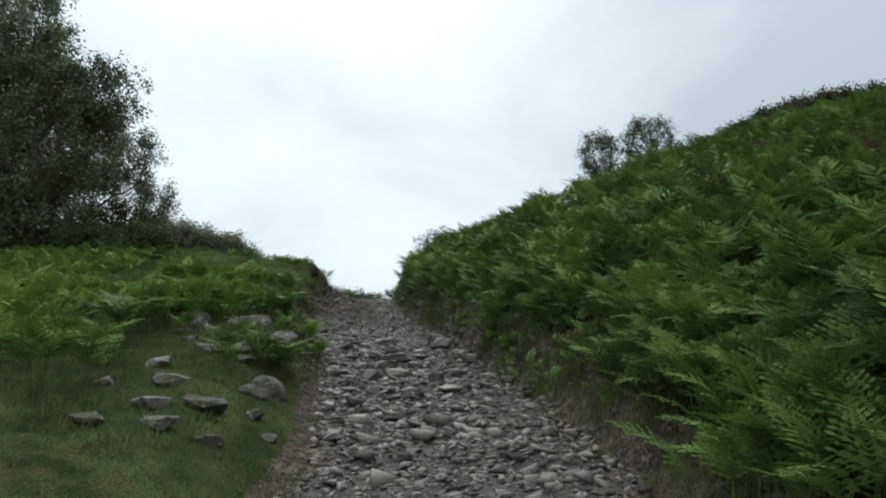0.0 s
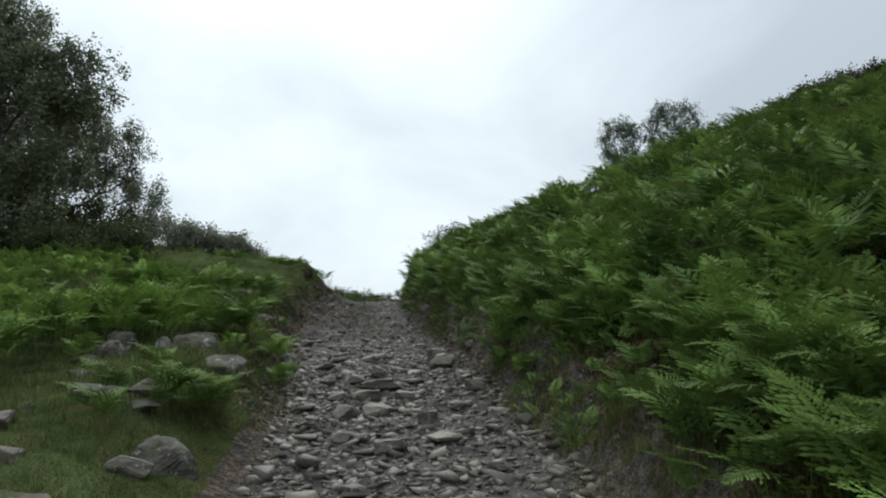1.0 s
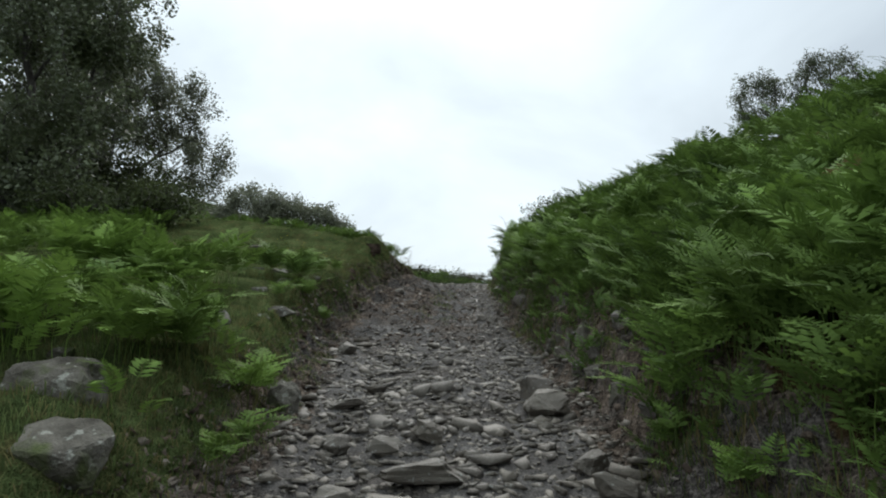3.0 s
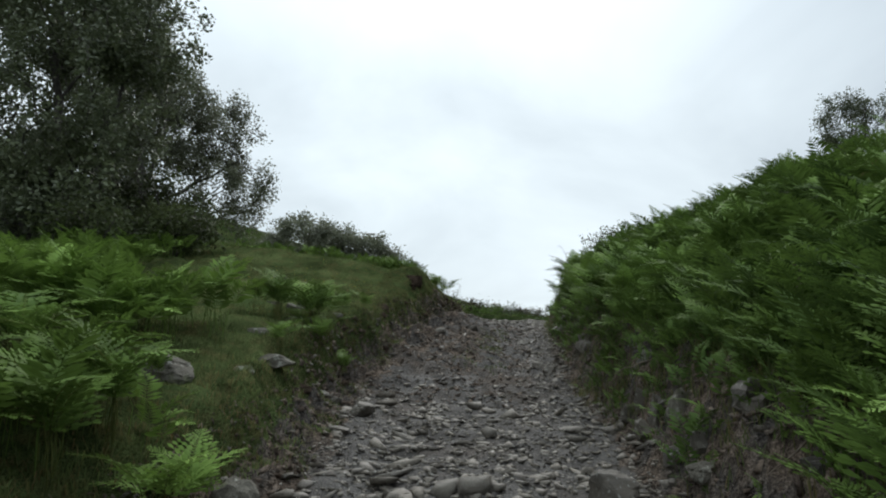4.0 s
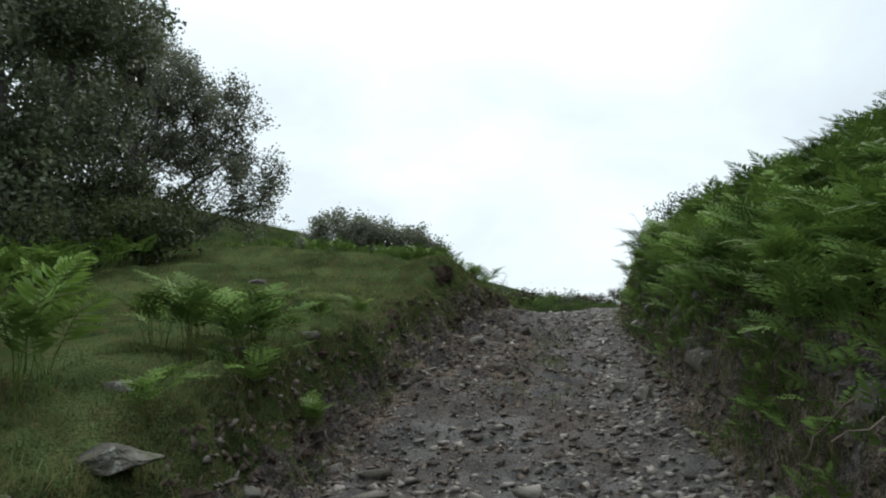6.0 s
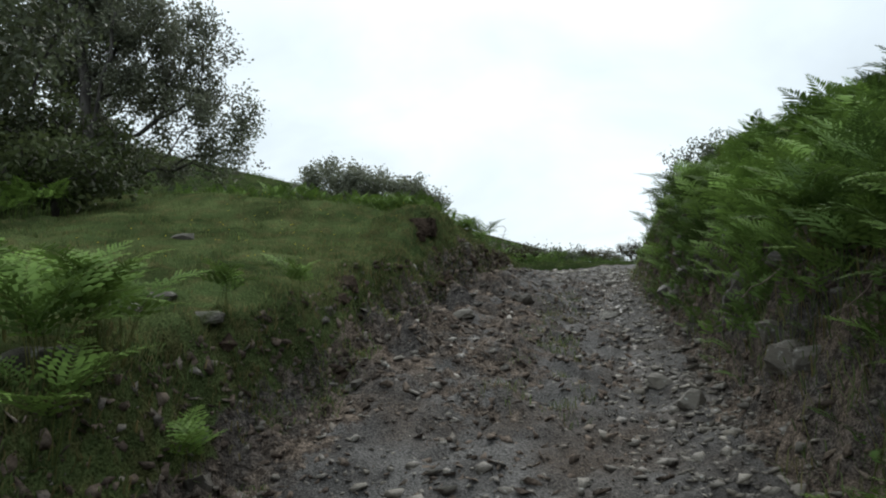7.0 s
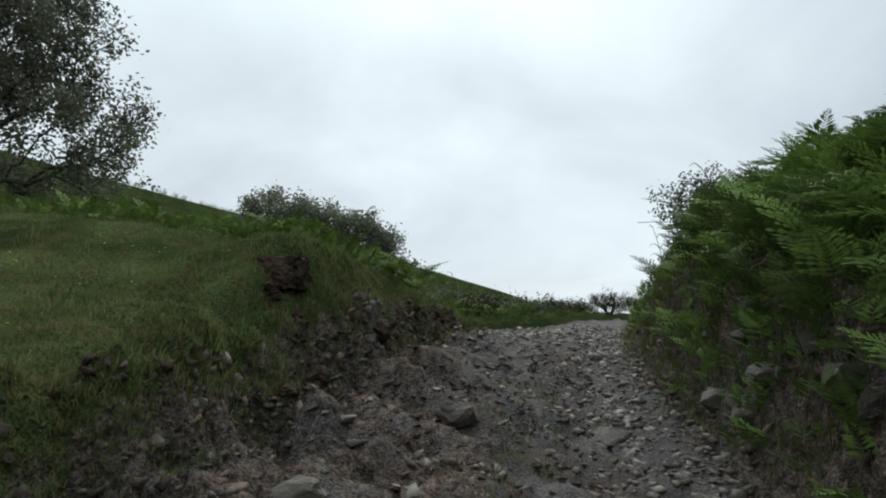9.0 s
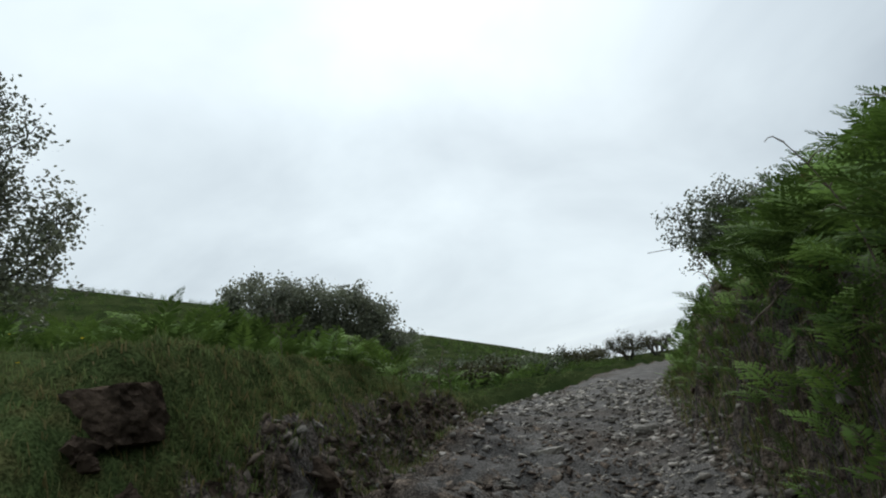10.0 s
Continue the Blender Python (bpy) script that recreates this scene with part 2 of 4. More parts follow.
def right_edge(y):
    return knots(y, -60, 1.4, 0, 1.4, 5.6, 1.33, 7.5, 1.1, 10.3, 0.65, 12, 0.37, 15.3, -0.15, 17, -0.6, 19, -0.95,
                 22.5, -1.5, 24, -1.75, 27, -2.2, 31, -2.4, 40, -0.5, 60, 6.5)


def left_top(y):
    return knots(y, -300, -25, -60, -6.6, -10, -0.9, 0, 0.42, 5, 1.03, 8, 1.53, 10, 1.90, 13, 2.21, 16, 2.82, 18, 3.07, 20, 3.42,
                 21.2, 3.52, 22.2, 3.68, 23, 3.82, 25.5, 3.95, 28, 3.85, 31, 3.82, 36, 4.1, 46, 4.4, 60, 4.78, 120, 5.9, 700, 5.9)


def left_slope(y):
    return knots(y, 0, 0.06, 10, 0.07, 14, 0.12, 20, 0.21, 24, 0.16, 30, 0.06)


def right_bank(y):
    return knots(y, -20, 0.5, 5, 0.65, 10, 0.8, 15, 0.95, 20, 1.2, 26, 1.3, 32, 1.1, 45, 0.9)


def bumps(x, y, size, seed):
    """Cheap smooth unevenness from a few waves."""
    r = np.random.RandomState(seed)
    total = np.zeros(np.broadcast(x, y).shape)
    for _ in range(7):
        a, k, p = r.uniform(0, 6.28), r.uniform(0.6, 1.7) * 6.28 / size, r.uniform(0, 6.28)
        total += np.sin(k * (x * math.cos(a) + y * math.sin(a)) + p + 0.8 * np.sin(k * 0.7 * (y * math.cos(a) - x * math.sin(a))))
    return total / 7


def land(x, y):
    """The ground's height at x, y."""
    x, y = np.asarray(x, float), np.asarray(y, float)
    wob = 0.12 * bumps(x * 0.3, y, 2.3, 3) + 0.05 * bumps(x * 0.3, y, 0.7, 4)
    xl, xr, zc = left_edge(y) - wob, right_edge(y) + 0.8 * wob, track_z(y)
    across = np.clip((x - xl) / (xr - xl), 0, 1)
    # the earth shoulder on the left half of the track, and two shallow ruts
    shoulder = knots(y, 17, 0, 19.5, 0.38, 22, 0.48, 26, 0.32, 31, 0) * smooth(0.75, 0.05, across) * (1 + 0.55 * bumps(x, y, 0.9, 15)) + 0.10 * bumps(x, y, 0.6, 19) * smooth(17.5, 19, y) * smooth(27, 25, y) * smooth(0.85, 0.6, across)
    rut = -0.06 * np.exp(-((across - 0.22) / 0.12) ** 2) - 0.07 * np.exp(-((across - 0.8) / 0.12) ** 2)
    rough = 0.035 * bumps(x, y, 0.9, 5) + 0.05 * bumps(x, y, 2.6, 6)
    z = zc + (shoulder + rut + rough) * smooth(45, 34, y)
    u, v = np.maximum(xl - x, 0), np.maximum(x - xr, 0)
    wide = knots(y, 4, 1.35, 8, 1.15, 10, 1.0, 13, 0.95, 16, 0.75, 20, 0.62, 21.2, 0.42, 23, 0.28, 27, 0.25)
    top = left_top(y) - zc - shoulder
    swell = np.minimum(np.maximum(u - wide, 0), 5.0)
    z_left = top * smooth(0, 1, u / wide) ** knots(y, 10, 1.0, 15, 1.6, 18, 1.9) + left_slope(y) * (swell - swell ** 2 / 16) - 0.06 * np.maximum(u - 7, 0) * smooth(40, 14, u) \
        + 0.07 * bumps(x, y, 2.4, 7) * smooth(0.2, 1.5, u) + (0.055 * bumps(x, y, 0.8, 8) + 0.03 * bumps(x, y, 0.45, 16)) * smooth(0.0, 0.7, u)
    # behind the lip the mound climbs once more
    z_left = z_left + knots(y, 20, 0, 21.2, 0.16, 21.9, 0.40, 22.2, 0.47, 23, 0.42, 25.5, 0.29, 28, 0.15, 31, 0) * smooth(0, 0.36, u - wide)
    clods = 0.13 * bumps(x, y, 0.62, 13) + 0.10 * bumps(x, y, 0.36, 14)
    z_left = z_left + clods * smooth(0, 0.15, u) * smooth(1.3, 0.5, u) * smooth(9, 14, y)
    up = right_bank(y)
    steep = knots(y, 8, 1.1, 11, 0.62, 26, 0.55, 33, 1.1)
    z_right = up * smooth(0, 1, v / steep) + 0.43 * np.clip(v - 0.8, 0, 8) + 0.27 * np.clip(v - 8.8, 0, 40) \
        + (0.16 * bumps(x, y, 3.6, 9) + 0.07 * bumps(x, y, 1.1, 10)) * smooth(0.3, 2.0, v) + 1.2 * clods * smooth(0, 0.2, v) * smooth(1.6, 0.7, v)
    hill = 0.29 * np.clip(-x - 8, 0, 110) * smooth(34, 92, y)
    far = 0.4 * bumps(x, y, 38, 11) * smooth(45, 90, np.hypot(x, y)) + 1.2 * bumps(x, y, 90, 12) * smooth(80, 200, np.hypot(x, y))
    knoll = 1.05 * np.exp(-((x - 15.4) / 3.6) ** 2 - ((y - 29) / 4.5) ** 2)
    hag_rise = 0.10 * np.exp(-((x + 4.55) / 0.28) ** 2 - ((y - 22.25) / 0.3) ** 2)
    return z + knoll + hag_rise + z_left + z_right * smooth(500, 90, y) + hill + far

# ---- building helpers ----
def mesh_from(name, verts, faces, mat, attrs=None, flat=True):
    """A mesh from numpy vertices (n, 3) and faces (m, 3 or 4)."""
    me = bpy.data.meshes.new(name)
    verts, faces = np.asarray(verts, np.float32), np.asarray(faces, np.int32)
    k = faces.shape[1]
    me.vertices.add(len(verts))
    me.vertices.foreach_set("co", verts.ravel())
    me.loops.add(faces.size)
    me.loops.foreach_set("vertex_index", faces.ravel())
    me.polygons.add(len(faces))
    me.polygons.foreach_set("loop_start", np.arange(0, faces.size, k, dtype=np.int32))
    if not flat:
        me.polygons.foreach_set("use_smooth", np.ones(len(faces), bool))
    me.update(calc_edges=True)
    for key, values in (attrs or {}).items():
        a = me.attributes.new(key, "FLOAT", "POINT")
        a.data.foreach_set("value", np.asarray(values, np.float32))
    me.materials.append(mat)
    me.validate()
    return me


def link(name, mesh, parent=None, label=""):
    ob = new(name, mesh)
    if parent is not None:
        ob.parent = parent
    return tagged(ob, label)


class Heap:
    """Gathers many small meshes into one."""

    def __init__(self):
        self.v, self.f, self.a, self.n = [], [], {}, 0

    def add(self, verts, faces, **attrs):
        self.v.append(verts)
        self.f.append(faces + self.n)
        for k, val in attrs.items():
            self.a.setdefault(k, []).append(np.broadcast_to(val, len(verts)))
        self.n += len(verts)

    def mesh(self, name, mat, flat=True):
        return mesh_from(name, np.concatenate(self.v), np.concatenate(self.f), mat, {k: np.concatenate(a) for k, a in self.a.items()}, flat)


def tube(points, radii, sides=6):
    """A tapered tube along a line of points: vertices and triangles."""
    p = np.asarray(points, float)
    d = np.gradient(p, axis=0)
    d /= np.linalg.norm(d, axis=1)[:, None] + 1e-9
    ref = np.where(np.abs(d[:, 2:3]) > 0.9, [[1.0, 0, 0]], [[0, 0, 1.0]])
    a = np.cross(d, ref)
    a /= np.linalg.norm(a, axis=1)[:, None] + 1e-9
    b = np.cross(d, a)
    ang = np.linspace(0, 2 * math.pi, sides, endpoint=False)
    ring = p[:, None] + np.asarray(radii)[:, None, None] * (np.cos(ang)[None, :, None] * a[:, None] + np.sin(ang)[None, :, None] * b[:, None])
    idx = np.arange(len(p) * sides).reshape(len(p), sides)
    q0, q1, q2, q3 = idx[:-1], np.roll(idx, -1, 1)[:-1], np.roll(idx, -1, 1)[1:], idx[1:]
    tris = np.concatenate([np.stack([q0, q1, q2], -1).reshape(-1, 3), np.stack([q0, q2, q3], -1).reshape(-1, 3)])
    return ring.reshape(-1, 3), tris


def hull(rng, size, points=16, squash=0.55):
    """An angular stone: the hull of random points, as vertices and triangles."""
    bm = bmesh.new()
    for _ in range(points):
        p = [rng.uniform(-1, 1) for _ in range(3)]
        p[rng.randrange(3)] = rng.choice((-0.9, 0.9))
        p = Vector(p) * 0.82
        bm.verts.new((p.x * 1.25 * size, p.y * size, p.z * squash * size))
    out = bmesh.ops.convex_hull(bm, input=bm.verts)
    bmesh.ops.delete(bm, geom=[g for g in out["geom_interior"] if isinstance(g, bmesh.types.BMVert)], context="VERTS")
    bmesh.ops.triangulate(bm, faces=bm.faces)
    bm.verts.index_update()
    v = np.array([x.co[:] for x in bm.verts])
    f = np.array([[x.index for x in face.verts] for face in bm.faces])
    bm.free()
    return v, f


def boulder_mesh(name, seed, sx, sy, sz, mat, rough=0.16, cuts=2, blocky=0.5, worn=0):
    """A broken stone: a hull of random points, its edges chipped off and its faces roughened."""
    rng = random.Random(seed)
    bm = bmesh.new()
    for _ in range(20):
        p = Vector((rng.uniform(-1, 1), rng.uniform(-1, 1), rng.uniform(-1, 1)))
        p = p.lerp(p.normalized(), 1 - blocky)
        bm.verts.new(p)
    out = bmesh.ops.convex_hull(bm, input=bm.verts)
    bmesh.ops.delete(bm, geom=[g for g in out["geom_interior"] if isinstance(g, bmesh.types.BMVert)], context="VERTS")
    bmesh.ops.dissolve_limit(bm, angle_limit=0.3, verts=bm.verts, edges=bm.edges)
    bmesh.ops.bevel(bm, geom=bm.edges, offset=0.13, segments=2, affect="EDGES", profile=0.6, clamp_overlap=True)
    bmesh.ops.triangulate(bm, faces=bm.faces)
    for _ in range(cuts):
        long = [e for e in bm.edges if e.calc_length() > 0.22]
        if long:
            bmesh.ops.subdivide_edges(bm, edges=long, cuts=1)
            bmesh.ops.triangulate(bm, faces=bm.faces)
    for _ in range(worn):
        bmesh.ops.smooth_vert(bm, verts=bm.verts, factor=0.5, use_axis_x=True, use_axis_y=True, use_axis_z=True)
    off = Vector((seed * 3.7, seed * 1.3, seed * 2.1))
    for v in bm.verts:
        p = v.co.copy()
        if p.length > 1.25:
            p = p.normalized() * 1.1
        p *= 1 + rough * noise.noise(p * 1.4 + off) + rough * 0.55 * noise.noise(p * 4.0 + off) + rough * 0.3 * noise.noise(Vector((p.x, p.y, p.z * 4)) * 3.0 + off)
        v.co = (p.x * sx, p.y * sy, p.z * sz)
    me = bpy.data.meshes.new(name)
    bm.to_mesh(me)
    bm.free()
    me.materials.append(mat)
    return me


def rotation(rz, rx=0.0, ry=0.0):
    return np.array(Euler((rx, ry, rz)).to_matrix())

# ---- ground and track ----
def spread(inner, step, outer, growth):
    """Grid lines: fine inside inner, ever coarser out to outer."""
    mid = list(np.arange(inner[0], inner[1] + 1e-6, step))
    lo, hi, s = [mid[0]], [mid[-1]], step
    while hi[-1] < outer[1] or lo[-1] > outer[0]:
        s *= growth
        if hi[-1] < outer[1]:
            hi.append(hi[-1] + s)
        if lo[-1] > outer[0]:
            lo.append(lo[-1] - s)
    return np.array(lo[:0:-1] + mid + hi[1:])


gx, gy = spread((-5.6, 1.8), 0.065, (-900, 900), 1.085), spread((3.0, 29.0), 0.075, (-700, 1500), 1.085)
GX, GY = np.meshgrid(gx, gy)
wobble = 0.12 * bumps(GX * 0.3, GY, 2.3, 3) + 0.05 * bumps(GX * 0.3, GY, 0.7, 4)
GXL, GXR = left_edge(GY) - wobble, right_edge(GY) + 0.8 * wobble
ON_TRACK = (GX > GXL - 0.05) & (GX < GXR + 0.05) & (GY < 58)
GZ = land(GX, GY)
# crumbled earth: a broken skin on the bank faces and the earthy shoulder
crumble = np.random.RandomState(8).normal(0, 1, GZ.shape)
crumble = (crumble + np.roll(crumble, 1, 0) + np.roll(crumble, 1, 1)) / 3 + 0.9 * bumps(GX, GY, 0.24, 18)
on_face = smooth(0, 0.1, GXL - GX) * smooth(0.95, 0.45, GXL - GX) * smooth(8, 13, GY) + smooth(0, 0.1, GX - GXR) * smooth(1.0, 0.6, GX - GXR) * smooth(9, 12, GY)
GZ = GZ + 0.055 * crumble * on_face * smooth(33, 28, GY)
GZ = GZ + np.where(ON_TRACK & (np.abs(GY - 17) < 18), np.random.RandomState(2).normal(0, 1, GZ.shape) * knots(GY, 15, 0.008, 18, 0.018, 26, 0.018, 29, 0.008), 0)
left_off, right_off = GXL - GX, GX - GXR
turf_lip = knots(GY, 4, 0.3, 9, 0.35, 12, 0.5, 16, 0.42, 19, 0.45, 20, 0.5, 21.2, 0.42, 23, 0.38, 26, 0.42)
bank = np.where(left_off > 0, 1 - smooth(turf_lip * 0.45, turf_lip * 1.25, left_off), np.where(right_off > 0, 1 - smooth(0.6, 1.6, right_off), 1.0))
bank = np.where((GY > 27) & ~ON_TRACK, bank * smooth(31, 27, GY), np.where(GY > 40, bank * smooth(60, 42, GY), bank))
hem = np.minimum(GX - GXL, GXR - GX)
muddy = knots(GY, 16, 0.05, 19, 0.85, 24, 0.75, 30, 0.3) * smooth(0.85, 0.35, (GX - GXL) / (GXR - GXL))
stony = smooth(-0.12, 0.3, hem) * (1 - 0.75 * np.clip(muddy, 0, 1)) * smooth(60, 45, GY)
litter = np.where(right_off > 0, smooth(0.35, 0.9, right_off) * smooth(40, 15, right_off), 0.0)
heath = np.where(left_off > 0, smooth(26, 31, GY), 0.0) + np.where(right_off > 0, smooth(12, 20, right_off), 0.0)
wet = np.exp(-(((GX - GXL) / (GXR - GXL) - 0.8) / 0.08) ** 2) * knots(GY, 17, 0.0, 19, 0.44, 25, 0.44, 28, 0.0) * ON_TRACK
index = np.arange(GX.size).reshape(GX.shape)
quads = np.stack([index[:-1, :-1], index[:-1, 1:], index[1:, 1:], index[1:, :-1]], -1)
on = ON_TRACK[:-1, :-1] & ON_TRACK[:-1, 1:] & ON_TRACK[1:, 1:] & ON_TRACK[1:, :-1]
points = np.stack([GX, GY, GZ], -1).reshape(-1, 3)


def sheet(name, keep):
    f = quads[keep]
    used, inv = np.unique(f, return_inverse=True)
    return link(name, mesh_from(name, points[used], inv.reshape(-1, 4), GROUND, {"bare": bank.ravel()[used], "grit": stony.ravel()[used], "litter": litter.ravel()[used], "heath": heath.ravel()[used], "wet": wet.ravel()[used]}, False))


def ground_at(x, y):
    """The height of the built sheet at x, y."""
    i, j = np.clip(np.searchsorted(gx, x) - 1, 0, len(gx) - 2), np.clip(np.searchsorted(gy, y) - 1, 0, len(gy) - 2)
    a, b = (x - gx[i]) / (gx[i + 1] - gx[i]), (y - gy[j]) / (gy[j + 1] - gy[j])
    return (GZ[j, i] * (1 - a) + GZ[j, i + 1] * a) * (1 - b) + (GZ[j + 1, i] * (1 - a) + GZ[j + 1, i + 1] * a) * b


ground = tagged(sheet("ground", ~on), "grassy hillside turf with bare brown earth banks", "ground", kind="structure")
track = tagged(sheet("track", on), "steep rutted track of grey grit and brown earth", "track", kind="structure")

# ---- bracken ----
def frond(rng, length, bend, pairs, teeth, lean=0.15, start=0.44, stem=4, plump=0.08):
    """One bracken frond on its stalk, arching towards +x: vertices, triangles, and each vertex's tint, shaded at the
    heart and lit further out.
    """
    n = 22
    s = np.linspace(0, 1, n)
    theta = lean + bend * smooth(0.22, 0.8, s) + 0.25 * s ** 3
    step = length / (n - 1)
    x = np.concatenate([[0], np.cumsum(np.sin(theta[:-1]) * step)])
    z = np.concatenate([[0], np.cumsum(np.cos(theta[:-1]) * step)])
    sway = 0.05 * length * np.sin(s * 3.0 + rng.uniform(0, 6)) * s
    spine = np.stack([x, sway, z], -1)
    heap = Heap()
    v, f = tube(spine[::stem], np.linspace(0.006, 0.0015, len(spine[::stem])), 3)
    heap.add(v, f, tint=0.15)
    for k in range(pairs):
        u = (k + 0.5) / pairs
        at = (start + (1 - start) * u ** 0.86) * (n - 1)
        i = min(int(at), n - 2)
        p = spine[i] + (spine[i + 1] - spine[i]) * (at - i)
        ahead = spine[i + 1] - spine[i]
        ahead /= np.linalg.norm(ahead)
        up = np.array([-ahead[2], 0, ahead[0]])
        if up[2] < 0:
            up = -up
        reach = length * 0.27 * (1 - u) ** 0.88 * (0.78 + 0.22 * min(1, u * 5)) + 0.014
        for side in (-1, 1):
            sweep = 0.38 + 0.5 * u + rng.uniform(-0.14, 0.14)
            out = np.array([0, side, 0]) * math.cos(sweep) + ahead * math.sin(sweep) + up * rng.uniform(-0.08, 0.24)
            out /= np.linalg.norm(out)
            cross = np.cross(out, up)
            cross /= np.linalg.norm(cross)
            if np.dot(cross, ahead) < 0:
                cross = -cross
            r = reach * rng.uniform(0.84, 1.1)
            t = np.linspace(0.03, 0.97, teeth + 1)
            mid = p + np.outer(t * r, out) - np.outer((t * r) ** 2 * 0.7, [0, 0, 1]) + np.outer(0.10 * r * t * t, ahead)
            tip = p + out * r - np.array([0, 0, r * r * 0.75]) + ahead * 0.10 * r
            wide = r * plump * (1 - t[:-1]) ** 0.8 + 0.004
            verts, faces = [], []
            for j in range(teeth):
                a, b = mid[j], mid[j + 1]
                for e in (-1, 1):
                    c = (a + b) / 2 + cross * e * wide[j] + out * wide[j] * 0.55 - up * wide[j] * rng.uniform(0.0, 0.3)
                    base = len(verts)
                    verts += [a, b, c]
                    faces.append([base, base + 1, base + 2])
            base = len(verts)
            foot = mid[-2] if teeth == 1 else p
            verts += [foot - cross * 0.004, foot + cross * 0.004, tip]
            faces.append([base, base + 1, base + 2])
            # young tips lighter; their light and the heart's shade are put into the tint
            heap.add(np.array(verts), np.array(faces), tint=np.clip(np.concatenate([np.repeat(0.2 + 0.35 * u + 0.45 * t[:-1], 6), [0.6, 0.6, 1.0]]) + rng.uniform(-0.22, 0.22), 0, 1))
    return np.concatenate(heap.v), np.concatenate(heap.f), np.concatenate(heap.a["tint"])


rng = random.Random(11)
FRONDS_NEAR = [frond(rng, 1.06, rng.uniform(0.75, 1.6), 20, 3, rng.uniform(-0.05, 0.2), 0.40, 5, 0.085) for _ in range(9)]
FRONDS_SIDE = [frond(rng, 1.06, rng.uniform(0.75, 1.6), 17, 1, rng.uniform(-0.05, 0.2), 0.40, 7, 0.085) for _ in range(8)]
FRONDS_MID = [frond(rng, 1.05, rng.uniform(0.7, 1.5), 12, 1, rng.uniform(-0.05, 0.2), 0.36, 10, 0.12) for _ in range(7)]
FRONDS_FAR = [frond(rng, 1.0, rng.uniform(0.6, 1.4), 4, 1, rng.uniform(0.0, 0.25), 0.12, 11, 0.17) for _ in range(5)]


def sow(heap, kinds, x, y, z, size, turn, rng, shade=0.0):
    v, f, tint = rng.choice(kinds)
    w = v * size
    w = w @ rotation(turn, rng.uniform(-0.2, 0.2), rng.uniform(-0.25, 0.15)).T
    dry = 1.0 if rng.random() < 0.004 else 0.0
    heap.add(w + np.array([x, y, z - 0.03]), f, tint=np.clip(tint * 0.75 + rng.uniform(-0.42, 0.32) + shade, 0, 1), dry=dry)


def bracken_field(name, label, n, kinds, x_of, y_range, size, seed, downhill, keep=None, shade=0.0, per=5):
    """n clumps of about per fronds each, that lean out from the clump's heart and a little downhill."""
    rng, r = random.Random(seed), np.random.RandomState(seed)
    heap = Heap()
    y = r.uniform(*y_range, n)
    x = x_of(y, r.random_sample(n))
    c = bumps(x, y, 1.9, 21)
    ok = r.random_sample(n) > -c * 1.1
    if keep is not None:
        ok &= keep(x, y)
    x, y, c = x[ok], y[ok], c[ok]
    for i in range(len(x)):
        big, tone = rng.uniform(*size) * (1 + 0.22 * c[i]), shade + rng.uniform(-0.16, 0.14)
        count = max(1, per + rng.choice((-1, 0, 0, 1)))
        first = rng.uniform(0, 6.283)
        for k in range(count):
            a = first + k * 6.283 / count + rng.uniform(-0.4, 0.4)
            px, py = x[i] + 0.10 * math.cos(a) * rng.uniform(0.3, 1.6), y[i] + 0.10 * math.sin(a) * rng.uniform(0.3, 1.6)
            ax, ay = math.cos(a) + 0.55 * math.cos(downhill), math.sin(a) + 0.55 * math.sin(downhill)
            sow(heap, kinds, px, py, float(ground_at(px, py)), big * rng.uniform(0.7, 1.1), math.atan2(ay, ax), rng, tone)
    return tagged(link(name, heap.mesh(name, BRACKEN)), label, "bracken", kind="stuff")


WEST = math.pi


def face(y):
    """How far up the right bank bare earth and stones show below the bracken."""
    return knots(y, 4, 0.55, 8, 0.5, 10, 0.4, 11.5, 0.45, 12.5, 0.65, 14, 0.65, 15.3, 0.5, 16, 0.38, 18, 0.42, 20, 0.48, 22, 0.45, 25, 0.32, 31, 0.3)


def off_knoll(x, y):
    return np.hypot((x - 15.6) / 3.4, (y - 29) / 4) > 1.0


def above_face(x, y):
    """Clear of the bare foot of the bank, which is wider where the bank is low."""
    return x - right_edge(y) > 0.7 * face(y) + knots(y, 4, 0.0, 6.6, 0.1, 7.8, 0.6, 9.3, 0.55, 11, 0.0) + 0.18 * bumps(x, y, 0.9, 22)


bracken_field("bracken_verge", "dense bright green bracken overhanging the bank", 470, FRONDS_NEAR,
              lambda y, u: right_edge(y) + 0.15 + 1.05 * u, (3.0, 26), (0.54, 0.86), 31, WEST - 0.5, above_face, -0.08)
bracken_field("bracken_ledge", "green bracken on the ledge of the bank", 430, FRONDS_SIDE,
              lambda y, u: right_edge(y) + 1.15 + 0.8 * u, (3.0, 30), (0.56, 0.90), 45, WEST - 0.5, above_face, -0.04)
bracken_field("bracken_bank", "green bracken standing on top of the bank", 680, FRONDS_SIDE,
              lambda y, u: right_edge(y) + 1.7 + 2.6 * u, (2.5, 34), (0.68, 1.1), 37, WEST - 0.5)
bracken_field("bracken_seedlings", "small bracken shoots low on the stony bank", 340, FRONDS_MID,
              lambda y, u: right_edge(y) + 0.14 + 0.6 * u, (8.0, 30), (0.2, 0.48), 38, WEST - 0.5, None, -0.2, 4)
